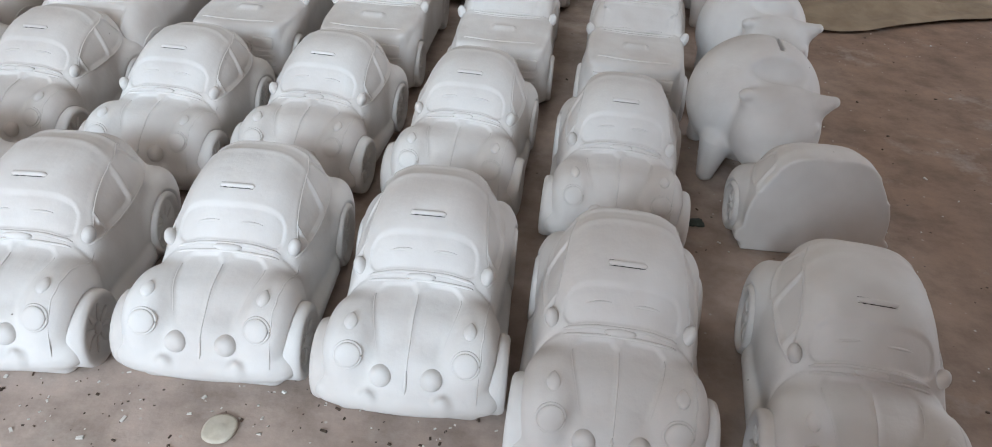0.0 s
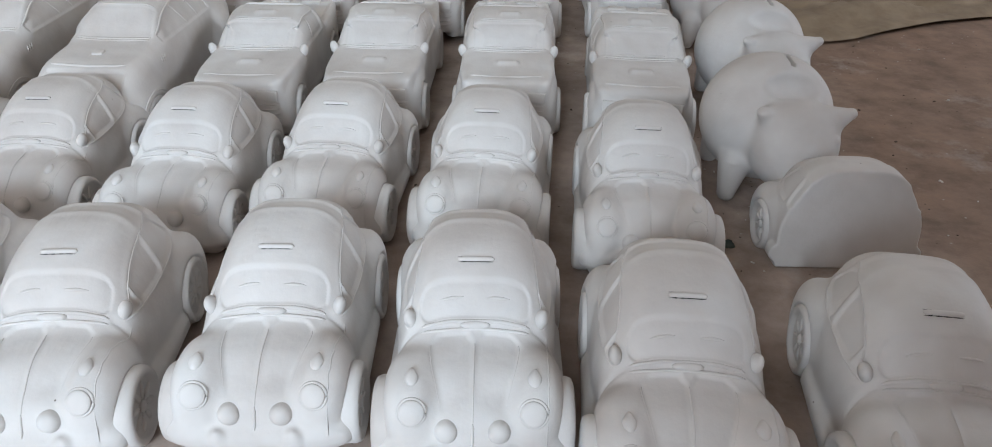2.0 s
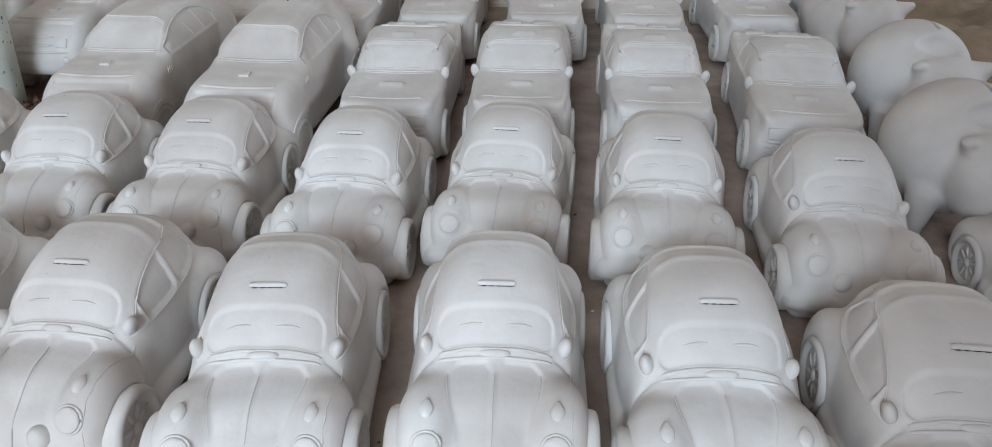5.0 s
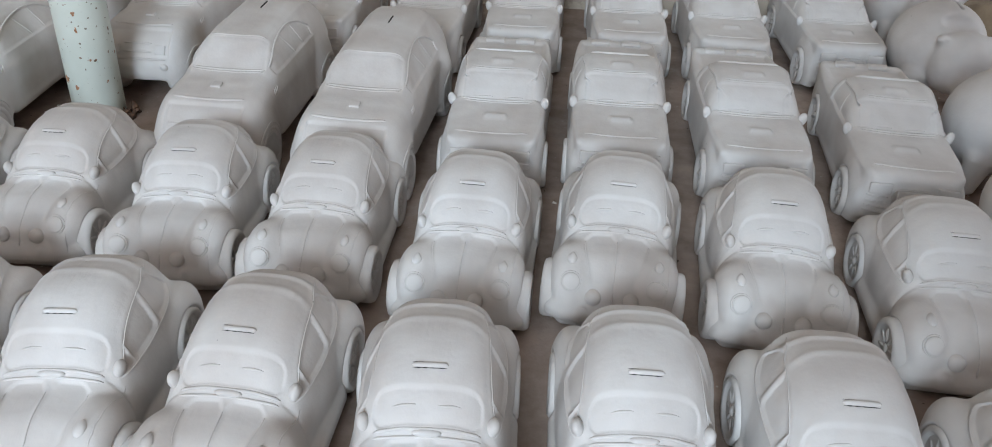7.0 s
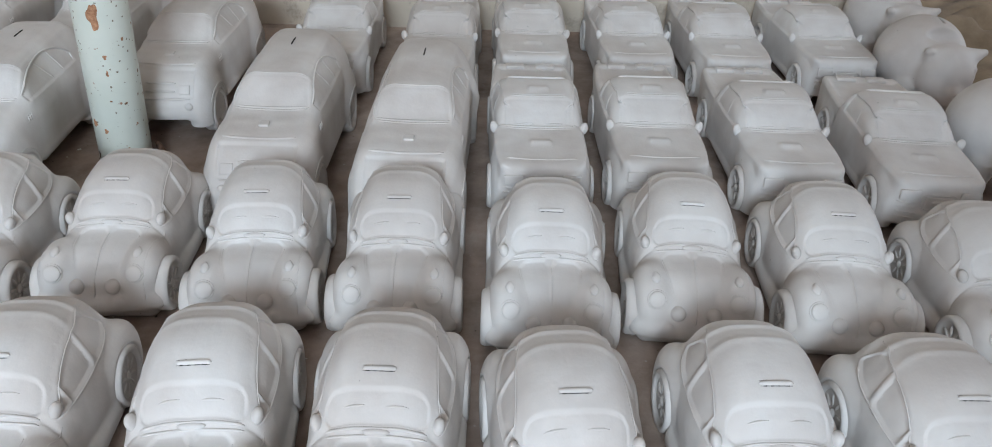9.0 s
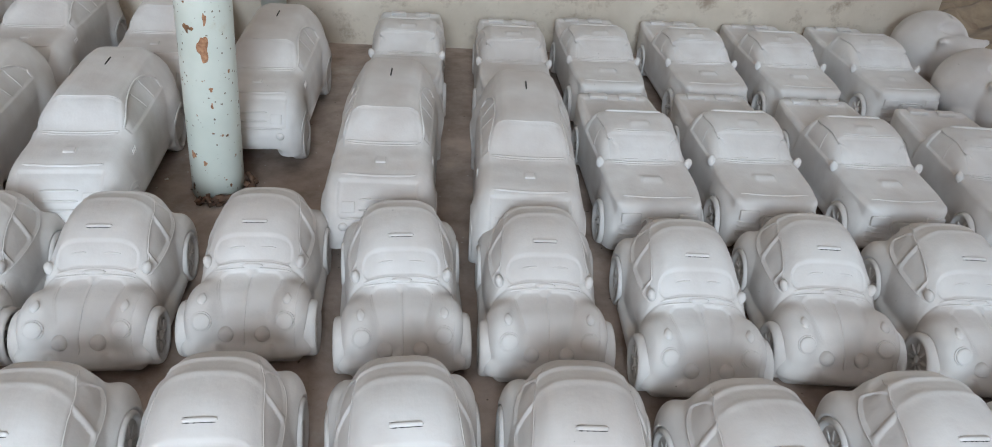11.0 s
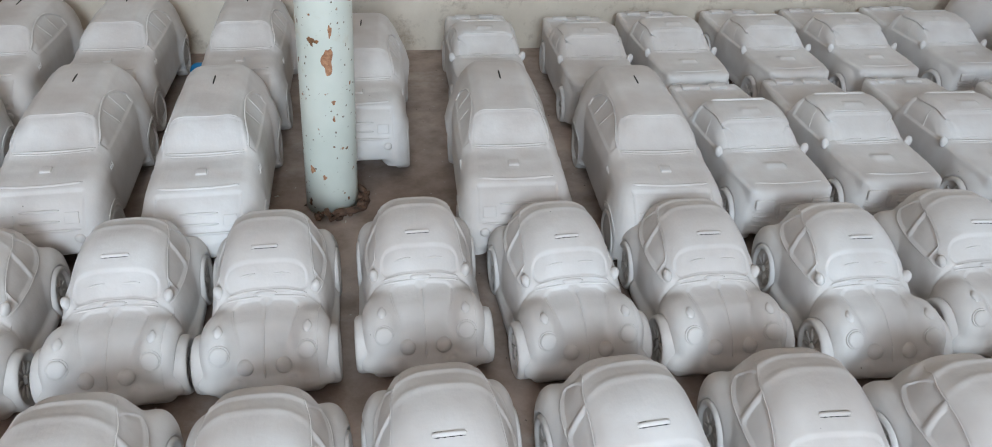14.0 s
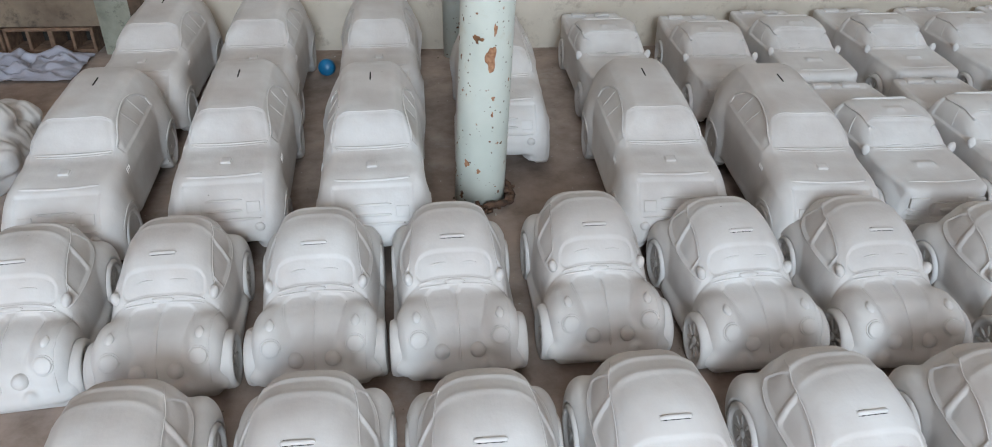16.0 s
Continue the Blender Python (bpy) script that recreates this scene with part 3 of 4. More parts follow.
    bead(car, "mould_seam", field, 0.0720 + 0.03 * (ys + 0.05) + wob, ys, list(0.0006 + 0.0004 * np.sin(ys * 410.0) ** 2), -0.0002)
    bead(car, "bonnet_badge", field, np.full(5, 0.0), np.linspace(-0.151, -0.140, 5), 0.0016)
    coin_slot(car, 0.0, 0.002, 0.16, 0.0375, 0.0030, True, field)
    return tagged(car, "unpainted white plaster money bank shaped as a rounded saloon car", "money bank", "rows of plaster car banks")


# ---- estate bank ----
def estate_field(x, y, z):
    ax = np.abs(x)
    top = curve(y, [(-0.37, 0.05), (-0.356, 0.085), (-0.344, 0.108), (-0.324, 0.131), (-0.302, 0.1450), (-0.25, 0.1545), (-0.202, 0.161), (-0.142, 0.205), (-0.12, 0.2085),
                    (-0.06, 0.212), (0.0, 0.215), (0.06, 0.213), (0.098, 0.205), (0.122, 0.180), (0.14, 0.13), (0.15, 0.08)])
    plan = curve(y, [(-0.37, 0.060), (-0.35, 0.073), (-0.31, 0.085), (-0.2, 0.090), (0.0, 0.092), (0.09, 0.090), (0.13, 0.081), (0.15, 0.070)])
    tuck = step(0.150, 0.215, z) * 0.026 * step(-0.23, -0.15, y) + 0.010 * step(0.12, 0.17, z)
    f = smax((z - top) * 0.86, (ax - plan + tuck) * 0.95, 0.022)
    f = smax(f, -(y + 0.352), 0.012)
    f = smax(f, y - 0.140, 0.024)
    f = smax(f, 0.046 - z, 0.010)
    # wheel arches and bumpers
    for yc in (-0.284, 0.055):
        wide, tall = (0.0325, 0.080) if yc < 0 else (0.0375, 0.100)
        f = smin(f, ellipsoid(ax, y, z, (0.070, yc, 0.050), (wide, 0.066, tall), 2.3), 0.010)
        well = smax(np.sqrt((y - yc) ** 2 + (z - 0.045) ** 2) - 0.0470, 0.0955 - ax, 0.003)
        f = smax(f, -well, 0.004)
    f = smin(f, rbox(x, y + 0.342 - 0.03 * (ax / 0.08) ** 2, z, (0, 0, 0.070), (0.070, 0.016, 0.018), 0.012), 0.010)
    f = smin(f, rbox(x, y - 0.132 + 0.02 * (ax / 0.08) ** 2, z, (0, 0, 0.066), (0.076, 0.015, 0.016), 0.012), 0.010)
    f = smin(f, rbox(ax, y, z, (0.080, -0.10, 0.052), (0.010, 0.11, 0.010), 0.008), 0.008)
    # windscreen, side glass and bonnet relief
    screen = step(0.066, 0.060, ax + 0.12 * (y + 0.17)) * step(-0.202, -0.196, y) * step(-0.143, -0.148, y) * step(0.145, 0.152, z)
    f = f + 0.0012 * screen
    arch = curve(y, [(-0.20, 0.160), (-0.15, 0.184), (-0.11, 0.194), (-0.03, 0.195), (0.00, 0.186), (0.03, 0.165)])
    glass = step(arch, arch - 0.005, z) * step(0.150, 0.156, z) * step(-0.192, -0.184, y) * step(0.026, 0.018, y) * step(0.045, 0.055, ax)
    f = f + 0.0022 * glass
    front = step(-0.303, -0.309, y) * step(0.092, 0.098, z)
    f = f + 0.0030 * front * step(0.068, 0.063, ax)
    f = f - 0.0012 * step(0.013, 0.008, ax) * bell(y + 0.256, 0.010)
    edge = 0.0585 + 0.010 * step(-0.13, -0.21, y)
    f = f - 0.0010 * bell(ax - edge, 0.0040) * step(-0.215, -0.20, y) * step(0.11, 0.09, y) * step(0.15, 0.16, z)
    return f


def build_estate():
    """A cast plaster money bank shaped as a tall estate car; nose towards -y, origin under its slot."""
    car = new("car_bank")
    field = estate_field
    part("body", field_mesh("estate_body", field, (-0.112, -0.372, 0.03), (0.112, 0.160, 0.224), 0.0031), PLASTER, car)
    for sx in (-1, 1):
        wheel_at(car, sx * 0.0930, -0.284, 0.046, 0.026, 6)
        wheel_at(car, sx * 0.0935, 0.055, 0.046, 0.026, 6)
        head = rounded_pad(0.022, 0.019, 0.0019)
        bmesh.ops.transform(head, matrix=on_skin(field, sx * 0.048, front_y(field, sx * 0.048, 0.110), 0.1100), verts=head.verts)
        part("headlight", head, PLASTER, car, "squared headlight in low relief")
        part("fog_lamp", blob((0.0085, 0.005, 0.0080), pose(sx * 0.056, front_y(field, sx * 0.056, 0.078), 0.0780), 14, 8), PLASTER, car)
        ys = np.linspace(-0.190, 0.022, 22)
        arch = curve(ys, [(-0.20, 0.160), (-0.15, 0.184), (-0.11, 0.194), (-0.03, 0.195), (0.00, 0.186), (0.03, 0.165)])
        part("window_trim", side_bead(ys, arch, field, sx, 0.0019), PLASTER, car)
        for (y0, z0), (y1, z1) in (((-0.078, 0.154), (-0.100, 0.192)), ((-0.030, 0.154), (-0.042, 0.194)), ((0.020, 0.154), (0.022, 0.168))):
            t = np.linspace(0, 1, 6)
            part("window_bar", side_bead(y0 + t * (y1 - y0), z0 + t * (z1 - z0), field, sx, 0.0018, -0.0004), PLASTER, car)
        for k in range(3):
            t = np.linspace(0, 1, 4)
            part("vent_rib", side_bead(-0.222 + 0.007 * k + 0.004 * t, 0.128 + 0.010 * t, field, sx, 0.0017), PLASTER, car)
    for nm, y, half, r in (("windscreen_trim", -0.2010, 0.066, 0.0020), ("cowl_line", -0.2065, 0.064, 0.0013), ("roof_trim", -0.1430, 0.056, 0.0015), ("roof_edge", 0.0950, 0.046, 0.0017), ("bonnet_lip", -0.2970, 0.063, 0.0026)):
        xs = np.linspace(-half, half, 17)
        bead(car, nm, field, xs, y + 0.9 * xs**2, r, -0.0003)
    for sx in (-1, 1):
        # flare over the front wheel
        a = np.linspace(0.3, 2.5, 16)
        part("wheel_flare", side_bead(-0.284 + 0.056 * np.cos(a), 0.045 + 0.056 * np.sin(a), field, sx, 0.0016, -0.0004), PLASTER, car)
        part("wheel_flare", side_bead(0.055 + 0.056 * np.cos(a), 0.045 + 0.056 * np.sin(a), field, sx, 0.0016, -0.0004), PLASTER, car)
    pad = rounded_pad(0.018, 0.016, 0.0028)
    z = float(surface_down(field, [0.0], [-0.256])[0])
    bmesh.ops.transform(pad, matrix=on_skin(field, 0.0, -0.256, z), verts=pad.verts)
    part("bonnet_badge", pad, PLASTER, car)
    for k, (zz, half) in enumerate(((0.120, 0.030), (0.106, 0.030), (0.093, 0.060))):
        xs = np.linspace(-half, half, 9)
        part("grille_bar", tube([(x, front_y(field, x, zz), zz) for x in xs], 0.0024, 6), PLASTER, car)
    coin_slot(car, 0.0, 0.0, 0.215, 0.040, 0.0015, False, field, False)
    return tagged(car, "unpainted white plaster money bank shaped as a tall estate car", "money bank", "rows of plaster car banks")


# ---- pickup bank ----
def pickup_field(x, y, z):
    ax = np.abs(x)
    top = curve(y, [(-0.17, 0.04), (-0.160, 0.066), (-0.150, 0.082), (-0.136, 0.096), (-0.114, 0.1055), (-0.065, 0.1135), (-0.03, 0.1180), (-0.006, 0.1215), (0.02, 0.140), (0.05, 0.159),
                    (0.085, 0.166), (0.125, 0.166), (0.15, 0.160)])
    plan = curve(y, [(-0.17, 0.058), (-0.15, 0.072), (-0.11, 0.081), (0.0, 0.085), (0.3, 0.085), (0.34, 0.080)])
    tuck = 0.013 * step(0.116, 0.168, z) + 0.002 * step(0.08, 0.12, z)
    cab = smax((z - top) * 0.88, (ax - plan + tuck) * 0.96, 0.024)
    cab = smax(cab, y - 0.148 - 0.25 * (0.165 - z), 0.010)
    bed = smax(smax(z - 0.118, ax - plan + 0.002, 0.010), y - 0.338, 0.012)
    tub = rbox(x, y, z, (0, 0.240, 0.128), (0.070, 0.070, 0.014), 0.006)
    bed = smax(bed, -tub, 0.010)
    f = smin(cab, bed, 0.008)
    f = smax(f, -(y + 0.152), 0.020)
    f = smax(f, 0.030 - z, 0.010)
    for yc in (-0.082, 0.225):
        f = smin(f, ellipsoid(ax, y, z, (0.070, yc, 0.046), (0.023, 0.062, 0.058), 2.4), 0.008)
        well = smax(np.sqrt((y - yc) ** 2 + (z - 0.042) ** 2) - 0.0430, 0.0870 - ax, 0.003)
        f = smax(f, -well, 0.004)
    f = smin(f, rbox(x, y + 0.146 - 0.03 * (ax / 0.08) ** 2, z, (0, 0, 0.046), (0.077, 0.016, 0.016), 0.010), 0.008)
    f = smin(f, rbox(ax, y, z, (0.078, 0.07, 0.034), (0.010, 0.11, 0.009), 0.007), 0.008)
    screen = step(0.066, 0.060, ax) * step(-0.004, 0.002, y) * step(0.052, 0.046, y) * step(0.11, 0.118, z)
    f = f + 0.0018 * screen
    arch = curve(y, [(-0.01, 0.122), (0.03, 0.146), (0.06, 0.156), (0.13, 0.156)])
    glass = step(arch, arch - 0.004, z) * step(0.116, 0.121, z) * step(0.000, 0.006, y) * step(0.140, 0.134, y) * step(0.045, 0.055, ax)
    f = f + 0.0022 * glass
    scoop = step(0.024, 0.015, ax) * bell(y + 0.060, 0.010)
    f = f - 0.0042 * scoop
    vent = step(0.024, 0.015, ax) * bell(y - 0.080, 0.009) * step(0.15, 0.16, z)
    f = f - 0.0030 * vent
    # bonnet shoulders and the shelf behind the cab
    f = f - 0.0010 * bell(ax - 0.050, 0.014) * step(-0.005, -0.02, y) * step(-0.14, -0.12, y) * step(0.085, 0.1, z)
    return f


def build_pickup():
    """A cast plaster money bank shaped as a pickup; nose towards -y, origin between its mirrors."""
    car = new("car_bank")
    field = pickup_field
    part("body", field_mesh("pickup_body", field, (-0.105, -0.175, 0.015), (0.105, 0.352, 0.175), 0.0031), PLASTER, car)
    for sx in (-1, 1):
        wheel_at(car, sx * 0.0900, -0.082, 0.042, 0.028, 6)
        wheel_at(car, sx * 0.0885, 0.225, 0.042, 0.028, 6)
        part("side_mirror", blob((0.0078, 0.0076, 0.0120), pose(sx * 0.0835, 0.0, 0.1200, 0, sx * 10, 0), 14, 10), PLASTER, car, "upright oval door mirror")
        head = rounded_pad(0.034, 0.019, 0.0030)
        bmesh.ops.transform(head, matrix=on_skin(field, sx * 0.050, front_y(field, sx * 0.050, 0.092, -0.25), 0.0920), verts=head.verts)
        part("headlight", head, PLASTER, car, "slanted headlight in low relief")
        ys = np.linspace(-0.002, 0.138, 16)
        arch = curve(ys, [(-0.01, 0.122), (0.03, 0.146), (0.06, 0.156), (0.13, 0.156)])
        part("window_trim", side_bead(ys, arch, field, sx, 0.0013), PLASTER, car)
        t = np.linspace(0, 1, 6)
        part("window_bar", side_bead(0.072 + 0.012 * t, 0.119 + 0.034 * t, field, sx, 0.0014, -0.0004), PLASTER, car)
        for k, zz in enumerate((0.076, 0.067, 0.058, 0.049)):
            xs = np.linspace(0.034, 0.068, 6) * sx
            part("grille_bar", tube([(x, front_y(field, x, zz), zz) for x in xs], 0.0018, 6), PLASTER, car)
    plate = rounded_pad(0.046, 0.022, 0.0030)
    bmesh.ops.transform(plate, matrix=on_skin(field, 0.0, front_y(field, 0.0, 0.080, -0.25), 0.080), verts=plate.verts)
    grille = part("grille", plate, PLASTER, car)
    a = np.linspace(0, 2 * math.pi, 33)
    lx = 0.0290 * np.sign(np.cos(a)) * np.abs(np.cos(a)) ** 0.45
    lz = 0.078 + 0.0150 * np.sign(np.sin(a)) * np.abs(np.sin(a)) ** 0.45
    part("surround", tube([(x, front_y(field, x, z, -0.25), z) for x, z in zip(lx, lz)], 0.0017, 6), PLASTER, grille)
    part("emblem", blob((0.012, 0.004, 0.0055), pose(0, front_y(field, 0.0, 0.080, -0.25) - 0.003, 0.080), 16, 8), PLASTER, grille)
    for nm, y, half, r in (("windscreen_trim", -0.0035, 0.064, 0.0018), ("cowl_line", -0.0090, 0.062, 0.0012), ("roof_trim", 0.0530, 0.054, 0.0015), ("roof_seam", 0.0580, 0.052, 0.0011), ("roof_spoiler", 0.1360, 0.056, 0.0042), ("bonnet_edge", -0.1240, 0.062, 0.0019)):
        xs = np.linspace(-half, half, 15)
        bead(car, nm, field, xs, y + 0.8 * xs**2, r, -0.0002)
    for x0 in (-0.028, 0.026):
        xs = np.linspace(x0 - 0.018, x0 + 0.018, 9)
        bead(car, "wiper", field, xs, 0.0035 + 0.06 * (xs - x0), list(0.0004 + 0.0019 * np.cos(np.linspace(-1.5, 1.5, 9))), 0.0003)
    for x0 in (-0.034, 0.030):
        pad = rounded_pad(0.040, 0.020, 0.0040)
        bmesh.ops.transform(pad, matrix=pose(x0, 0.318, 0.1180), verts=pad.verts)
        part("tailgate_pad", pad, PLASTER, car)
    return tagged(car, "unpainted white plaster money bank shaped as a pickup", "money bank", "rows of plaster car banks")


# ---- pig bank ----
def pig_field(x, y, z):
    ax = np.abs(x)
    f = ellipsoid(x, y, z, (0, 0.004, 0.108), (0.100, 0.104, 0.098))
    f = smin(f, ellipsoid(x, y, z, (0.016, -0.090, 0.103), (0.064, 0.060, 0.068), 2.1), 0.009)
    f = smin(f, capsule(x, y, z, (0.012, -0.115, 0.080), (0.012, -0.146, 0.070), 0.030, 0.024), 0.016)
    # the brow runs out on both sides into the ears
    f = smin(f, capsule(x, y, z, (0.024, -0.090, 0.128), (0.083, -0.105, 0.159), 0.042, 0.0085), 0.010)
    f = smin(f, capsule(x, y, z, (0.004, -0.090, 0.128), (-0.040, -0.102, 0.158), 0.040, 0.0095), 0.010)
    f = smin(f, ellipsoid(x, y, z, (-0.040, -0.106, 0.160), (0.011, 0.009, 0.007)), 0.004)
    f = smax(f, -ellipsoid(x, y, z, (0.020, -0.062, 0.185), (0.050, 0.022, 0.022)), 0.008)
    f = smin(f, capsule(ax, y, z, (0.055, -0.060, 0.060), (0.064, -0.070, 0.012), 0.026, 0.014), 0.012)
    f = smin(f, capsule(ax, y, z, (0.052, 0.058, 0.060), (0.060, 0.066, 0.012), 0.026, 0.015), 0.012)
    f = smin(f, ellipsoid(x, y, z, (0.060, -0.126, 0.126), (0.007, 0.007, 0.007)), 0.005)
    for dx in (-0.020, 0.0, 0.020):
        f = smax(f, -ellipsoid(x, y, z, (0.012 + dx, -0.166, 0.076 + 0.02 * abs(dx) * 10), (0.004, 0.006, 0.003)), 0.002)
    f = smax(f, -rbox(x - 0.019, y, z, (0, 0.0, 0.205), (0.0040, 0.024, 0.045), 0.001), 0.001)
    return np.maximum(f, 0.0005 - z)


def build_pig():
    """A cast plaster pig bank with a slot along its back, as one plain shape."""
    me = field_mesh("pig_bank", pig_field, (-0.105, -0.195, -0.004), (0.112, 0.112, 0.212), 0.0032)
    pig = part("pig_bank", me, PLASTER)
    return tagged(pig, "round white plaster pig money bank with pricked ears", "money bank", "plaster pig banks")


# ---- setting ----
def box_in_room(name, u0, u1, v0, v1, z0, z1, material, bevel=0.0):
    bm = bevel_box((u1 - u0, v1 - v0, z1 - z0), bevel, pose((u0 + u1) / 2, (v0 + v1) / 2, (z0 + z1) / 2))
    ob = part(name, bm, material, smooth=False)
    ob.matrix_world = ROOM_M
    return ob


def sheet(name, u0, u1, v0, v1, z, material, cuts=60):
    bm = bmesh.new()
    bmesh.ops.create_grid(bm, x_segments=cuts, y_segments=cuts, size=0.5)
    for v in bm.verts:
        v.co.x, v.co.y = u0 + (v.co.x + 0.5) * (u1 - u0), v0 + (v.co.y + 0.5) * (v1 - v0)
        v.co.z = z
    ob = part(name, bm, material)
    ob.matrix_world = ROOM_M
    return ob


BACK = 3.345      # the back wall's face, along v
tagged(sheet("floor", -3.4, 4.2, -3.02, 4.6, 0.0, FLOOR), "brown dusty concrete floor with plaster specks", kind="structure")
tagged(sheet("ground", -60, 60, -60, 60, -0.06, GROUND, 8), "bare brown earth outside", kind="structure")
tagged(box_in_room("wall_north", -1.12, 1.62, BACK, BACK + 0.15, -0.06, 3.2, WALL), "cream painted wall with flaking stains", kind="structure")
# unseen east wall; its opening is made up to hold the added fill lamp
for nm, v0, v1, z0, z1 in (("wall_east", 0.30, 2.2, -0.06, 3.2), ("wall_east_end", 3.8, 4.55, -0.06, 3.2), ("wall_east_parapet", 2.2, 3.8, -0.06, 0.8), ("wall_east_lintel", 2.2, 3.8, 2.1, 3.2)):
    tagged(box_in_room(nm, 4.2, 4.35, v0, v1, z0, z1, WALL_BROWN), "stained brown wall", kind="structure")
tagged(box_in_room("wall_west", -3.55, -3.4, -3.15, BACK + 0.15, -0.06, 3.2, WALL_BROWN), "stained brown wall", kind="structure")
tagged(box_in_room("wall_south", -3.4, 0.88, -3.15, -3.00, -0.06, 0.80, WALL_BROWN), "stained parapet wall under the opening", kind="structure")
tagged(box_in_room("wall_south_lintel", -3.4, 0.88, -3.15, -3.00, 3.0, 3.2, WALL_BROWN), "stained lintel over the opening", kind="structure")
# two unseen walls, added so their corner cuts daylight from the rows' right end
tagged(box_in_room("wall_south_return", 0.88, 1.03, -3.15, 0.30, -0.06, 3.2, WALL_BROWN), "unseen stained brown wall beside the opening, added to shade the right-hand rows", kind="structure")
tagged(box_in_room("wall_south_inner", 0.88, 4.2, 0.30, 0.45, -0.06, 3.2, WALL_BROWN), "unseen stained brown wall behind the walkway, added to shade the right-hand rows", kind="structure")
tagged(box_in_room("ceiling", -3.55, 4.35, -3.15, 4.55, 3.2, 3.32, CEIL), "unseen ceiling, made pale to bounce fill light down", kind="structure")
tagged(box_in_room("wall_north_west", -3.4, -1.25, BACK + 0.01, BACK + 0.15, 0.075, 3.2, WALL_DARK), "stained brown plaster wall", kind="structure")
tagged(box_in_room("wall_north_patch", -1.25, -1.155, BACK - 0.01, BACK + 0.15, -0.06, 3.2, WALL_GREEN), "mottled grey green plaster pier", kind="structure")
tagged(box_in_room("trim", -1.155, -1.12, BACK - 0.03, BACK + 0.15, -0.06, 3.2, DARK_WOOD, 0.004), "dark brown wooden post", kind="structure")
tagged(box_in_room("wall_far", 1.62, 4.2, 4.4, 4.55, -0.06, 3.2, WALL_BROWN), "stained brown wall", kind="structure")


# ---- the banks in their rows ----
SALOONS = [(1.165, 1.824, 2.3), (0.932, 1.808, 5.8), (0.722, 1.831, 9.8), (0.514, 1.815, 10.4), (0.301, 1.764, 12.7), (0.089, 1.759, 7.9),
           (-0.110, 1.731, 14.5), (-0.326, 1.701, 12.7), (-0.523, 1.647, 11.1), (-0.723, 1.622, 11.1), (-0.93, 1.585, 12.0),
           (0.889, 2.188, 5.8), (0.663, 2.203, 5.2), (0.444, 2.188, 4.9), (0.240, 2.128, 7.7), (0.016, 2.121, 9.1), (-0.194, 2.095, 13.0),
           (-0.412, 2.089, 11.2), (-0.620, 2.032, 11.9), (-0.816, 1.993, 12.6), (-1.020, 1.944, 14.3), (-1.217, 1.900, 16.5)]
ESTATES = [(-0.053, 2.580, 7.0), (-0.317, 2.580, 8.5), (-0.847, 2.497, 12.8), (-1.104, 2.480, 14.0), (-1.357, 2.408, 14.5), (-0.642, 2.862, 9.0),
           (-0.947, 3.012, 12.0), (-1.226, 2.975, 12.0), (-1.461, 2.920, 12.0)]
PICKUPS = [(0.184, 2.488, 9.5), (0.397, 2.541, 8.5), (0.633, 2.570, 8.0), (0.872, 2.573, 4.0),
           (-0.360, 2.932, 9.5), (-0.104, 2.945, 8.0), (0.109, 3.017, 9.5), (0.351, 3.063, 10.0), (0.576, 3.101, 9.0), (0.822, 3.150, 9.5)]


def put_rows(make, places):
    first = make()
    for i, (x, y, turn) in enumerate(places):
        m = pose(x, y, 0, 0, 0, turn)
        if i:
            copy_thing(first, m)
        else:
            first.matrix_basis = m
    return first


put_rows(build_saloon, SALOONS)
put_rows(build_estate, ESTATES)
put_rows(build_pickup, PICKUPS)
put_rows(build_pig, [(1.072, 2.385, 10.0), (1.075, 2.705, 12.0), (1.030, 3.100, 10.0), (1.020, 3.410, 12.0)])


# ---- the painted pipe ----
def build_pipe():
    post = new("steel_pipe_post")
    post.matrix_basis = pose(-0.626, 2.425, 0.0, -1.5, 2.2, 0)
    prof = [(0.0, 0.0485)] + [(0.05 * k, 0.0485) for k in range(1, 65)]
    bm = lathe([(0.0, 0.0)] + [(x, r) for x, r in prof] + [(3.2, 0.0)], 40)
    bmesh.ops.transform(bm, matrix=Matrix.Rotation(radians(-90), 4, "Y"), verts=bm.verts)
    part("shaft", bm, PIPE, post)
    return tagged(post, "pale green painted steel pipe post, chipped and rusty", "post")


build_pipe()

wall_pipe = part("wall_pipe", lathe([(0.0, 0.0)] + [(0.0, 0.034), (3.2, 0.034), (3.2, 0.0)], 28), PIPE)
wall_pipe.matrix_basis = pose(-0.785, 3.212, 0.0, 0, -90, 0)
tagged(wall_pipe, "thin pale painted pipe against the back wall", "pipe")


# ---- the half car ----
def half_field(x, y, z):
    """The saloon's rear part in a flatter cast, cut across behind the windscreen."""
    return smax(saloon_field(x / 1.10, y, z / 0.86) * 0.90, 0.034 - y, 0.003)


def build_half():
    """The rear half of a rounded saloon bank, cut flat across the cabin."""
    car = new("car_bank")
    part("body", field_mesh("half_body", half_field, (-0.116, 0.024, -0.004), (0.116, 0.184, 0.178), 0.0028), PLASTER, car)
    for sx in (-1, 1):
        wheel_at(car, sx * 0.0985, 0.096, 0.0355, 0.026, 8)
    car.matrix_basis = pose(1.165, 2.135, 0, 0, 0, 9) @ pose(0, 0, 0, -4, 0, 0) @ pose(0, -0.034, 0)
    return tagged(car, "half of a plaster saloon car bank, cut flat across", "money bank", "rows of plaster car banks")


build_half()


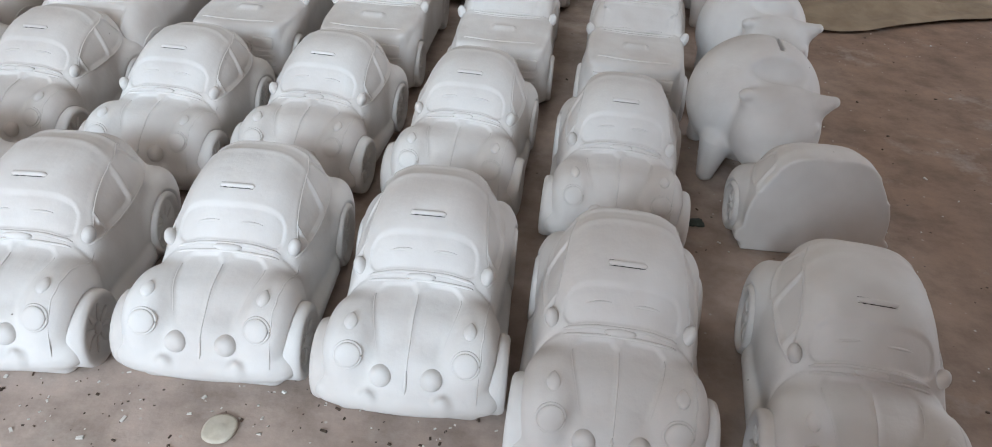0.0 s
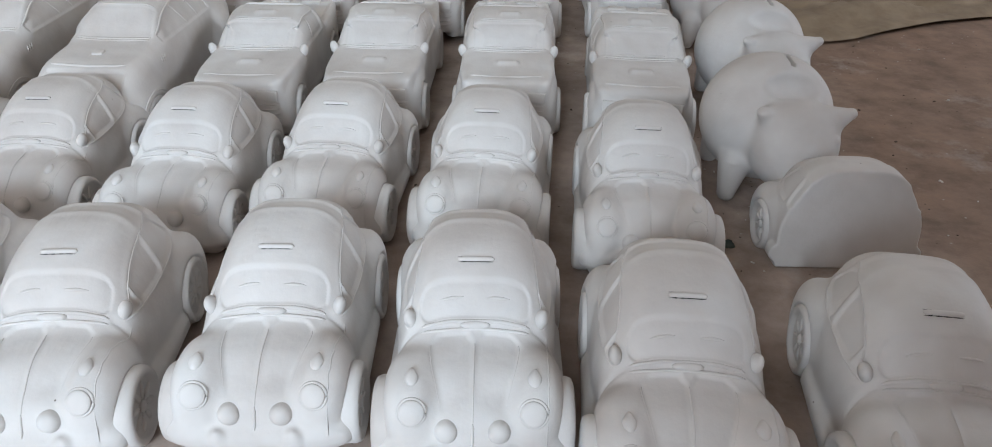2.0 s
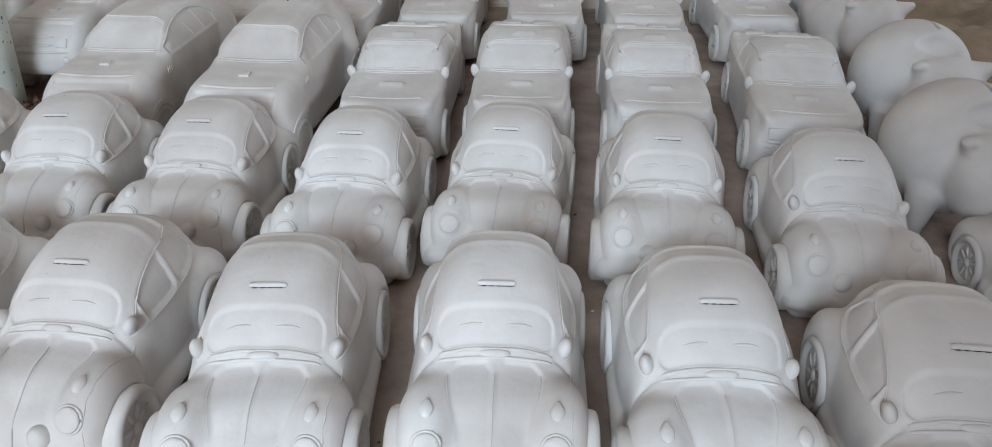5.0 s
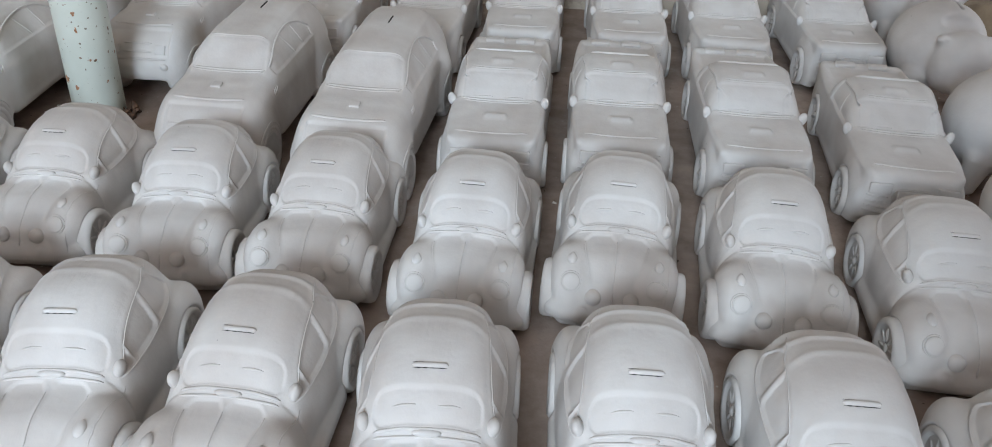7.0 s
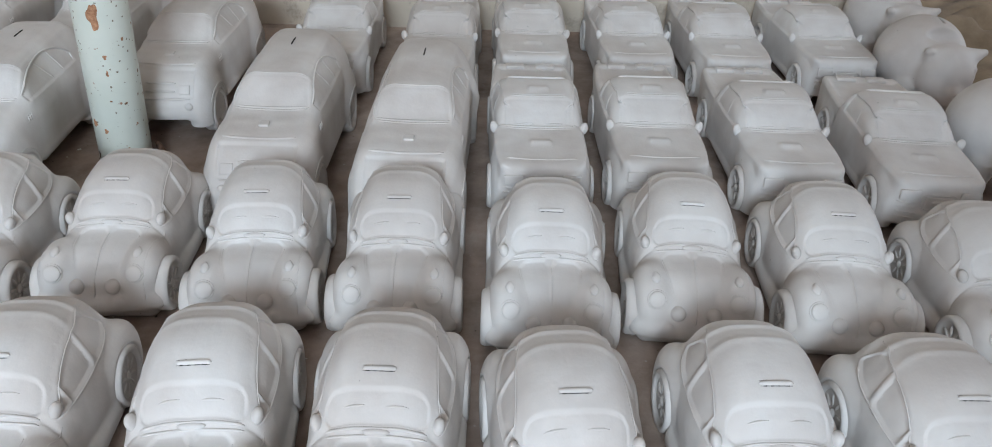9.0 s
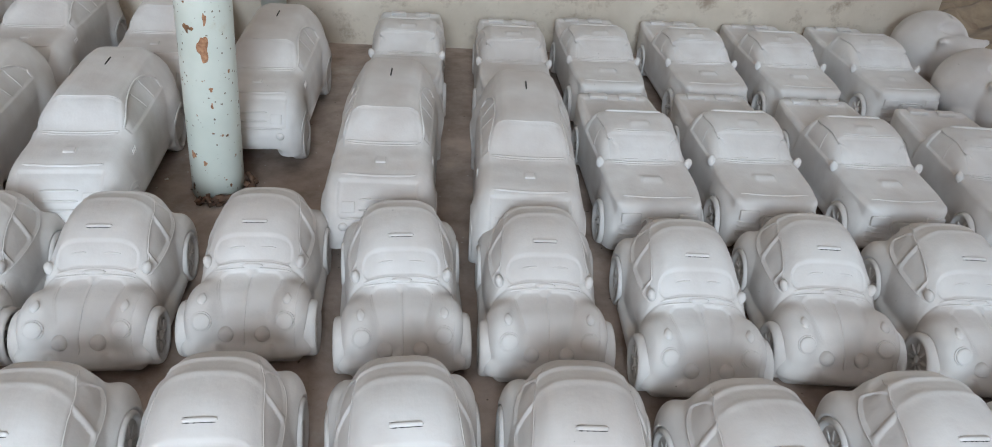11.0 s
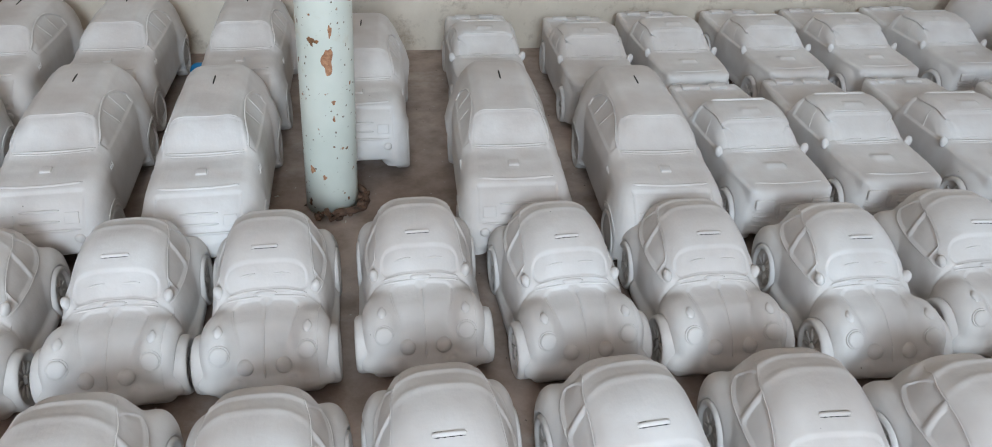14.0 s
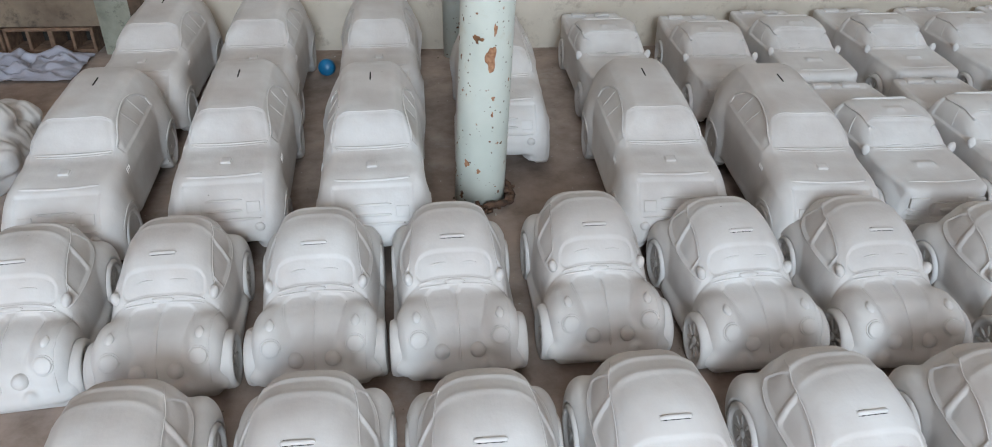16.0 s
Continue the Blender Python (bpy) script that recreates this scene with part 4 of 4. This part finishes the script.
# ---- foot of the post, and its rust ----
def ring_patch(a0, a1, z0, z1, radius, seed, cuts=(28, 14)):
    """An irregular flake lying on the post."""
    rng = random.Random(seed)
    bm = bmesh.new()
    grid = []
    n, m = cuts
    ph = [rng.uniform(0, 6.3) for _ in range(3)]
    wob = [0.82 + 0.16 * math.sin(2 * math.pi * i / n * 3 + ph[0]) + 0.10 * math.sin(2 * math.pi * i / n * 5 + ph[1]) for i in range(n + 1)]
    for i in range(n + 1):
        u = i / n * 2 * math.pi
        row = []
        for j in range(4):
            k = (j / 3) * wob[i % n]
            a, z = (a0 + a1) / 2 + (a1 - a0) / 2 * k * math.cos(u), (z0 + z1) / 2 + (z1 - z0) / 2 * k * math.sin(u)
            r = radius + (0.0009 if j < 3 else -0.0006)
            row.append(bm.verts.new((r * math.sin(a), -r * math.cos(a), z)))
        grid.append(row)
    for p, q in zip(grid, grid[1:]):
        for j in range(3):
            bm.faces.new((p[j], q[j], q[j + 1], p[j + 1]))
    bmesh.ops.remove_doubles(bm, verts=bm.verts, dist=1e-5)
    bmesh.ops.recalc_face_normals(bm, faces=bm.faces[:])
    return bm


post = bpy.data.objects["steel_pipe_post"]
for k, (a, z, da, dz) in enumerate(((0.30, 0.300, 0.26, 0.032), (0.42, 0.352, 0.09, 0.014), (0.45, 0.226, 0.09, 0.006), (-0.50, 0.092, 0.16, 0.010), (0.0, 0.080, 0.10, 0.007), (0.44, 0.195, 0.06, 0.008))):
    part("rust_patch", ring_patch(a - da, a + da, z - dz, z + dz, 0.0485, k), BARE_RUST, post, "bare orange rust where the paint has flaked")
flakes = []
rng = random.Random(5)
for k in range(46):
    a = rng.uniform(-0.3, 2.2)
    r = 0.050 + rng.random() ** 2 * 0.022
    flakes.append(bevel_box((rng.uniform(0.005, 0.016), rng.uniform(0.004, 0.010), rng.uniform(0.002, 0.007)), 0.0008,
                            pose(r * math.sin(a), -r * math.cos(a), rng.uniform(0.002, 0.016), rng.uniform(-30, 30), rng.uniform(-30, 30), rng.uniform(0, 180)), 1))
part("rusted_foot", merge(*flakes), RUST, post, "crumbling rust flakes round the foot")
collar = [(0.064 * math.sin(a), -0.064 * math.cos(a), 0.010 + 0.006 * math.sin(3 * a)) for a in np.linspace(0.2, 2.6, 18)]
part("collar", tube(collar, [0.005 + 0.003 * math.sin(k) ** 2 for k in range(18)], 7), RUST, post, "lifted rusty collar")


# ---- loose things on the floor ----
def lumpy(name, radius, squash, amount, scale, seed, material, cuts=4):
    bm = bmesh.new()
    bmesh.ops.create_icosphere(bm, subdivisions=cuts, radius=1.0)
    for v in bm.verts:
        d = noise.fractal(v.co * scale + Vector((seed, seed * 2.0, 0.0)), 1.0, 2.0, 4) * amount
        v.co = v.co * (1.0 + d)
        v.co = Vector((v.co.x * radius * squash[0], v.co.y * radius * squash[1], max(v.co.z * squash[2] * radius, -0.02 * radius)))
    return part(name, bm, material)


disc = lathe([(0.0, 0.0), (0.0, 0.0165), (0.0015, 0.0185), (0.0035, 0.0180), (0.0045, 0.0150), (0.0036, 0.0070), (0.0046, 0.0050), (0.0042, 0.0)], 30)
bmesh.ops.transform(disc, matrix=Matrix.Rotation(radians(-90), 4, "Y"), verts=disc.verts)
for v in disc.verts:
    v.co.x *= 0.92 + 0.08 * math.sin(2.0 * math.atan2(v.co.y, v.co.x))
disc = part("plaster_plug", disc, plain_material("cream_plaster", (0.50, 0.45, 0.36), (0.62, 0.57, 0.48), 0.7, 90.0, 0.001))
disc.matrix_basis = pose(0.577, 1.631, 0.0, 0, 0, 30)
tagged(disc, "cream plaster plug lying flat on the floor", "plug")

cap = lathe([(0.0, 0.0), (0.0, 0.021), (0.006, 0.0225), (0.020, 0.0215), (0.026, 0.018), (0.028, 0.0)], 26)
bmesh.ops.transform(cap, matrix=Matrix.Rotation(radians(-90), 4, "Y"), verts=cap.verts)
cap = part("bottle_cap", cap, BLUE)
cap.matrix_basis = pose(-1.100, 3.020, 0.022, 72, 0, 8)
tagged(cap, "bright blue plastic cap lying by the wall", "cap")

scrap = lumpy("scrap", 0.012, (1.2, 0.8, 0.5), 0.5, 1.6, 3.0, GREENISH, 3)
scrap.matrix_basis = pose(1.012, 2.165, 0.0, 0, 0, 20)
tagged(scrap, "small dark green scrap on the floor", "scrap")


def heap_field(x, y, z):
    f = ellipsoid(x, y, z, (0, 0, 0.05), (0.105, 0.150, 0.085))
    for i, (a, b, c, r) in enumerate(((-0.02, -0.06, 0.115, 0.045), (0.045, 0.0, 0.120, 0.040), (-0.03, 0.07, 0.125, 0.048), (0.06, -0.09, 0.075, 0.040),
                                      (0.065, 0.08, 0.085, 0.042), (-0.07, 0.01, 0.105, 0.040), (0.03, 0.13, 0.080, 0.035), (0.01, -0.13, 0.060, 0.036))):
        f = smin(f, ellipsoid(x, y, z, (a, b, c), (r, r * 1.1, r * 0.85)), 0.012)
    f = f + 0.0016 * np.sin(x * 150.0 + 2.0 * np.sin(y * 90.0)) * np.sin(y * 130.0) + 0.001 * np.sin(z * 190.0)
    return np.maximum(f, 0.001 - z)


heap = part("plaster_ornament", field_mesh("ornament", heap_field, (-0.13, -0.19, -0.004), (0.13, 0.19, 0.18), 0.004), PLASTER)
heap.matrix_basis = pose(-1.640, 2.400, 0.0, 0, 0, 20)
tagged(heap, "lumpy grey white plaster ornament beside the estates", "ornament")


def crumpled(name, w, d, lift, folds, seed, material, cuts=48):
    """A creased sheet with some thickness to its folds."""
    bm = bmesh.new()
    bmesh.ops.create_grid(bm, x_segments=cuts, y_segments=cuts, size=0.5)
    for v in bm.verts:
        u, t = v.co.x, v.co.y
        n1 = noise.fractal(Vector((u * folds, t * folds * 1.7, seed)), 1.0, 2.0, 3)
        n2 = abs(noise.noise(Vector((u * folds * 2.0 + 5, t * folds + seed, 1.0))))
        rim = min(1.0, (0.5 - abs(u)) * 7.0) * min(1.0, (0.5 - abs(t)) * 7.0)
        wob = 0.03 * noise.noise(Vector((u * 6, t * 6, seed + 4)))
        v.co = Vector(((u + wob) * w, (t + wob) * d, 0.004 + lift * (0.2 + 0.8 * rim) * (0.55 + 0.8 * n1 + 0.5 * n2 - 0.2) if lift else 0.0))
        v.co.z = max(v.co.z, 0.003)
    return part(name, bm, material)


cloth = crumpled("sacking", 1.9, 1.15, 0.095, 6.0, 2.0, CLOTH, 70)
cloth.matrix_basis = pose(1.27, 3.105, 0.0, 0, 0, 31) @ pose(0.93, 0.575, 0)
tagged(cloth, "creased beige sacking spread on the floor", "sacking")
sack = crumpled("plastic_sack", 0.34, 0.20, 0.035, 5.0, 7.0, PAPER, 40)
sack.matrix_basis = pose(-1.93, 2.955, 0.0, 0, 0, 12)
tagged(sack, "crumpled whitish plastic sack by the broken wall", "sack")

# broken hollow bricks at the foot of the brown wall
for k, (u, w) in enumerate(((-1.34, 0.11), (-1.46, 0.12), (-1.60, 0.13))):
    brick = new("hollow_brick")
    outer = []
    hgt = 0.072
    for i in range(3):
        uu = u - w / 2 + i * w / 2
        outer.append(bevel_box((0.009, 0.10, hgt), 0.002, pose(uu, 0, hgt / 2), 1))
    outer.append(bevel_box((w + 0.009, 0.10, 0.010), 0.002, pose(u, 0, 0.005), 1))
    outer.append(bevel_box((w + 0.009, 0.10, 0.010), 0.002, pose(u, 0, hgt - 0.005), 1))
    part("shell", merge(*outer), BRICK, brick, smooth=False)
    # near-black block as the shade deep in the brick
    part("hollow", bevel_box((w, 0.02, hgt - 0.02), 0.0, pose(u, 0.04, hgt / 2)), HOLLOW_SHADE, brick, "dark piece coloured as the shade inside a hollow")
    brick.matrix_basis = ROOM_M @ pose(0, BACK + 0.055, 0, 0, 0, 0)
    tagged(brick, "broken hollow red brick at the foot of the wall", "brick", "broken bricks")

# chips and crumbs strewn over the floor
rng = random.Random(11)
pale, dark = [], []
for k in range(1500):
    if k < 900:
        x, y = rng.uniform(0.15, 1.05), rng.uniform(1.42, 1.72)
    elif k < 1150:
        x, y = rng.uniform(-1.3, 1.1), rng.uniform(1.75, 3.2)
    else:
        x, y = rng.uniform(0.95, 1.9), rng.uniform(1.5, 3.2)
    r = 0.0007 + 0.0016 * rng.random() ** 4
    m = pose(x, y, r * 0.3, rng.uniform(-20, 20), rng.uniform(-20, 20), rng.uniform(0, 360))
    b = bevel_box((r * rng.uniform(1.5, 3.4), r * rng.uniform(1.0, 1.8), r), 0.0, m)
    (pale if rng.random() < 0.42 else dark).append(b)
tagged(part("plaster_crumbs", merge(*pale), plain_material("crumb_plaster", (0.55, 0.52, 0.48), (0.72, 0.70, 0.66), 0.8), smooth=False), "pale plaster crumbs strewn on the floor", "crumbs", kind="stuff")
tagged(part("dirt_crumbs", merge(*dark), plain_material("crumb_dirt", (0.05, 0.035, 0.025), (0.12, 0.08, 0.06), 0.9), smooth=False), "dark dirt crumbs strewn on the floor", "crumbs", kind="stuff")
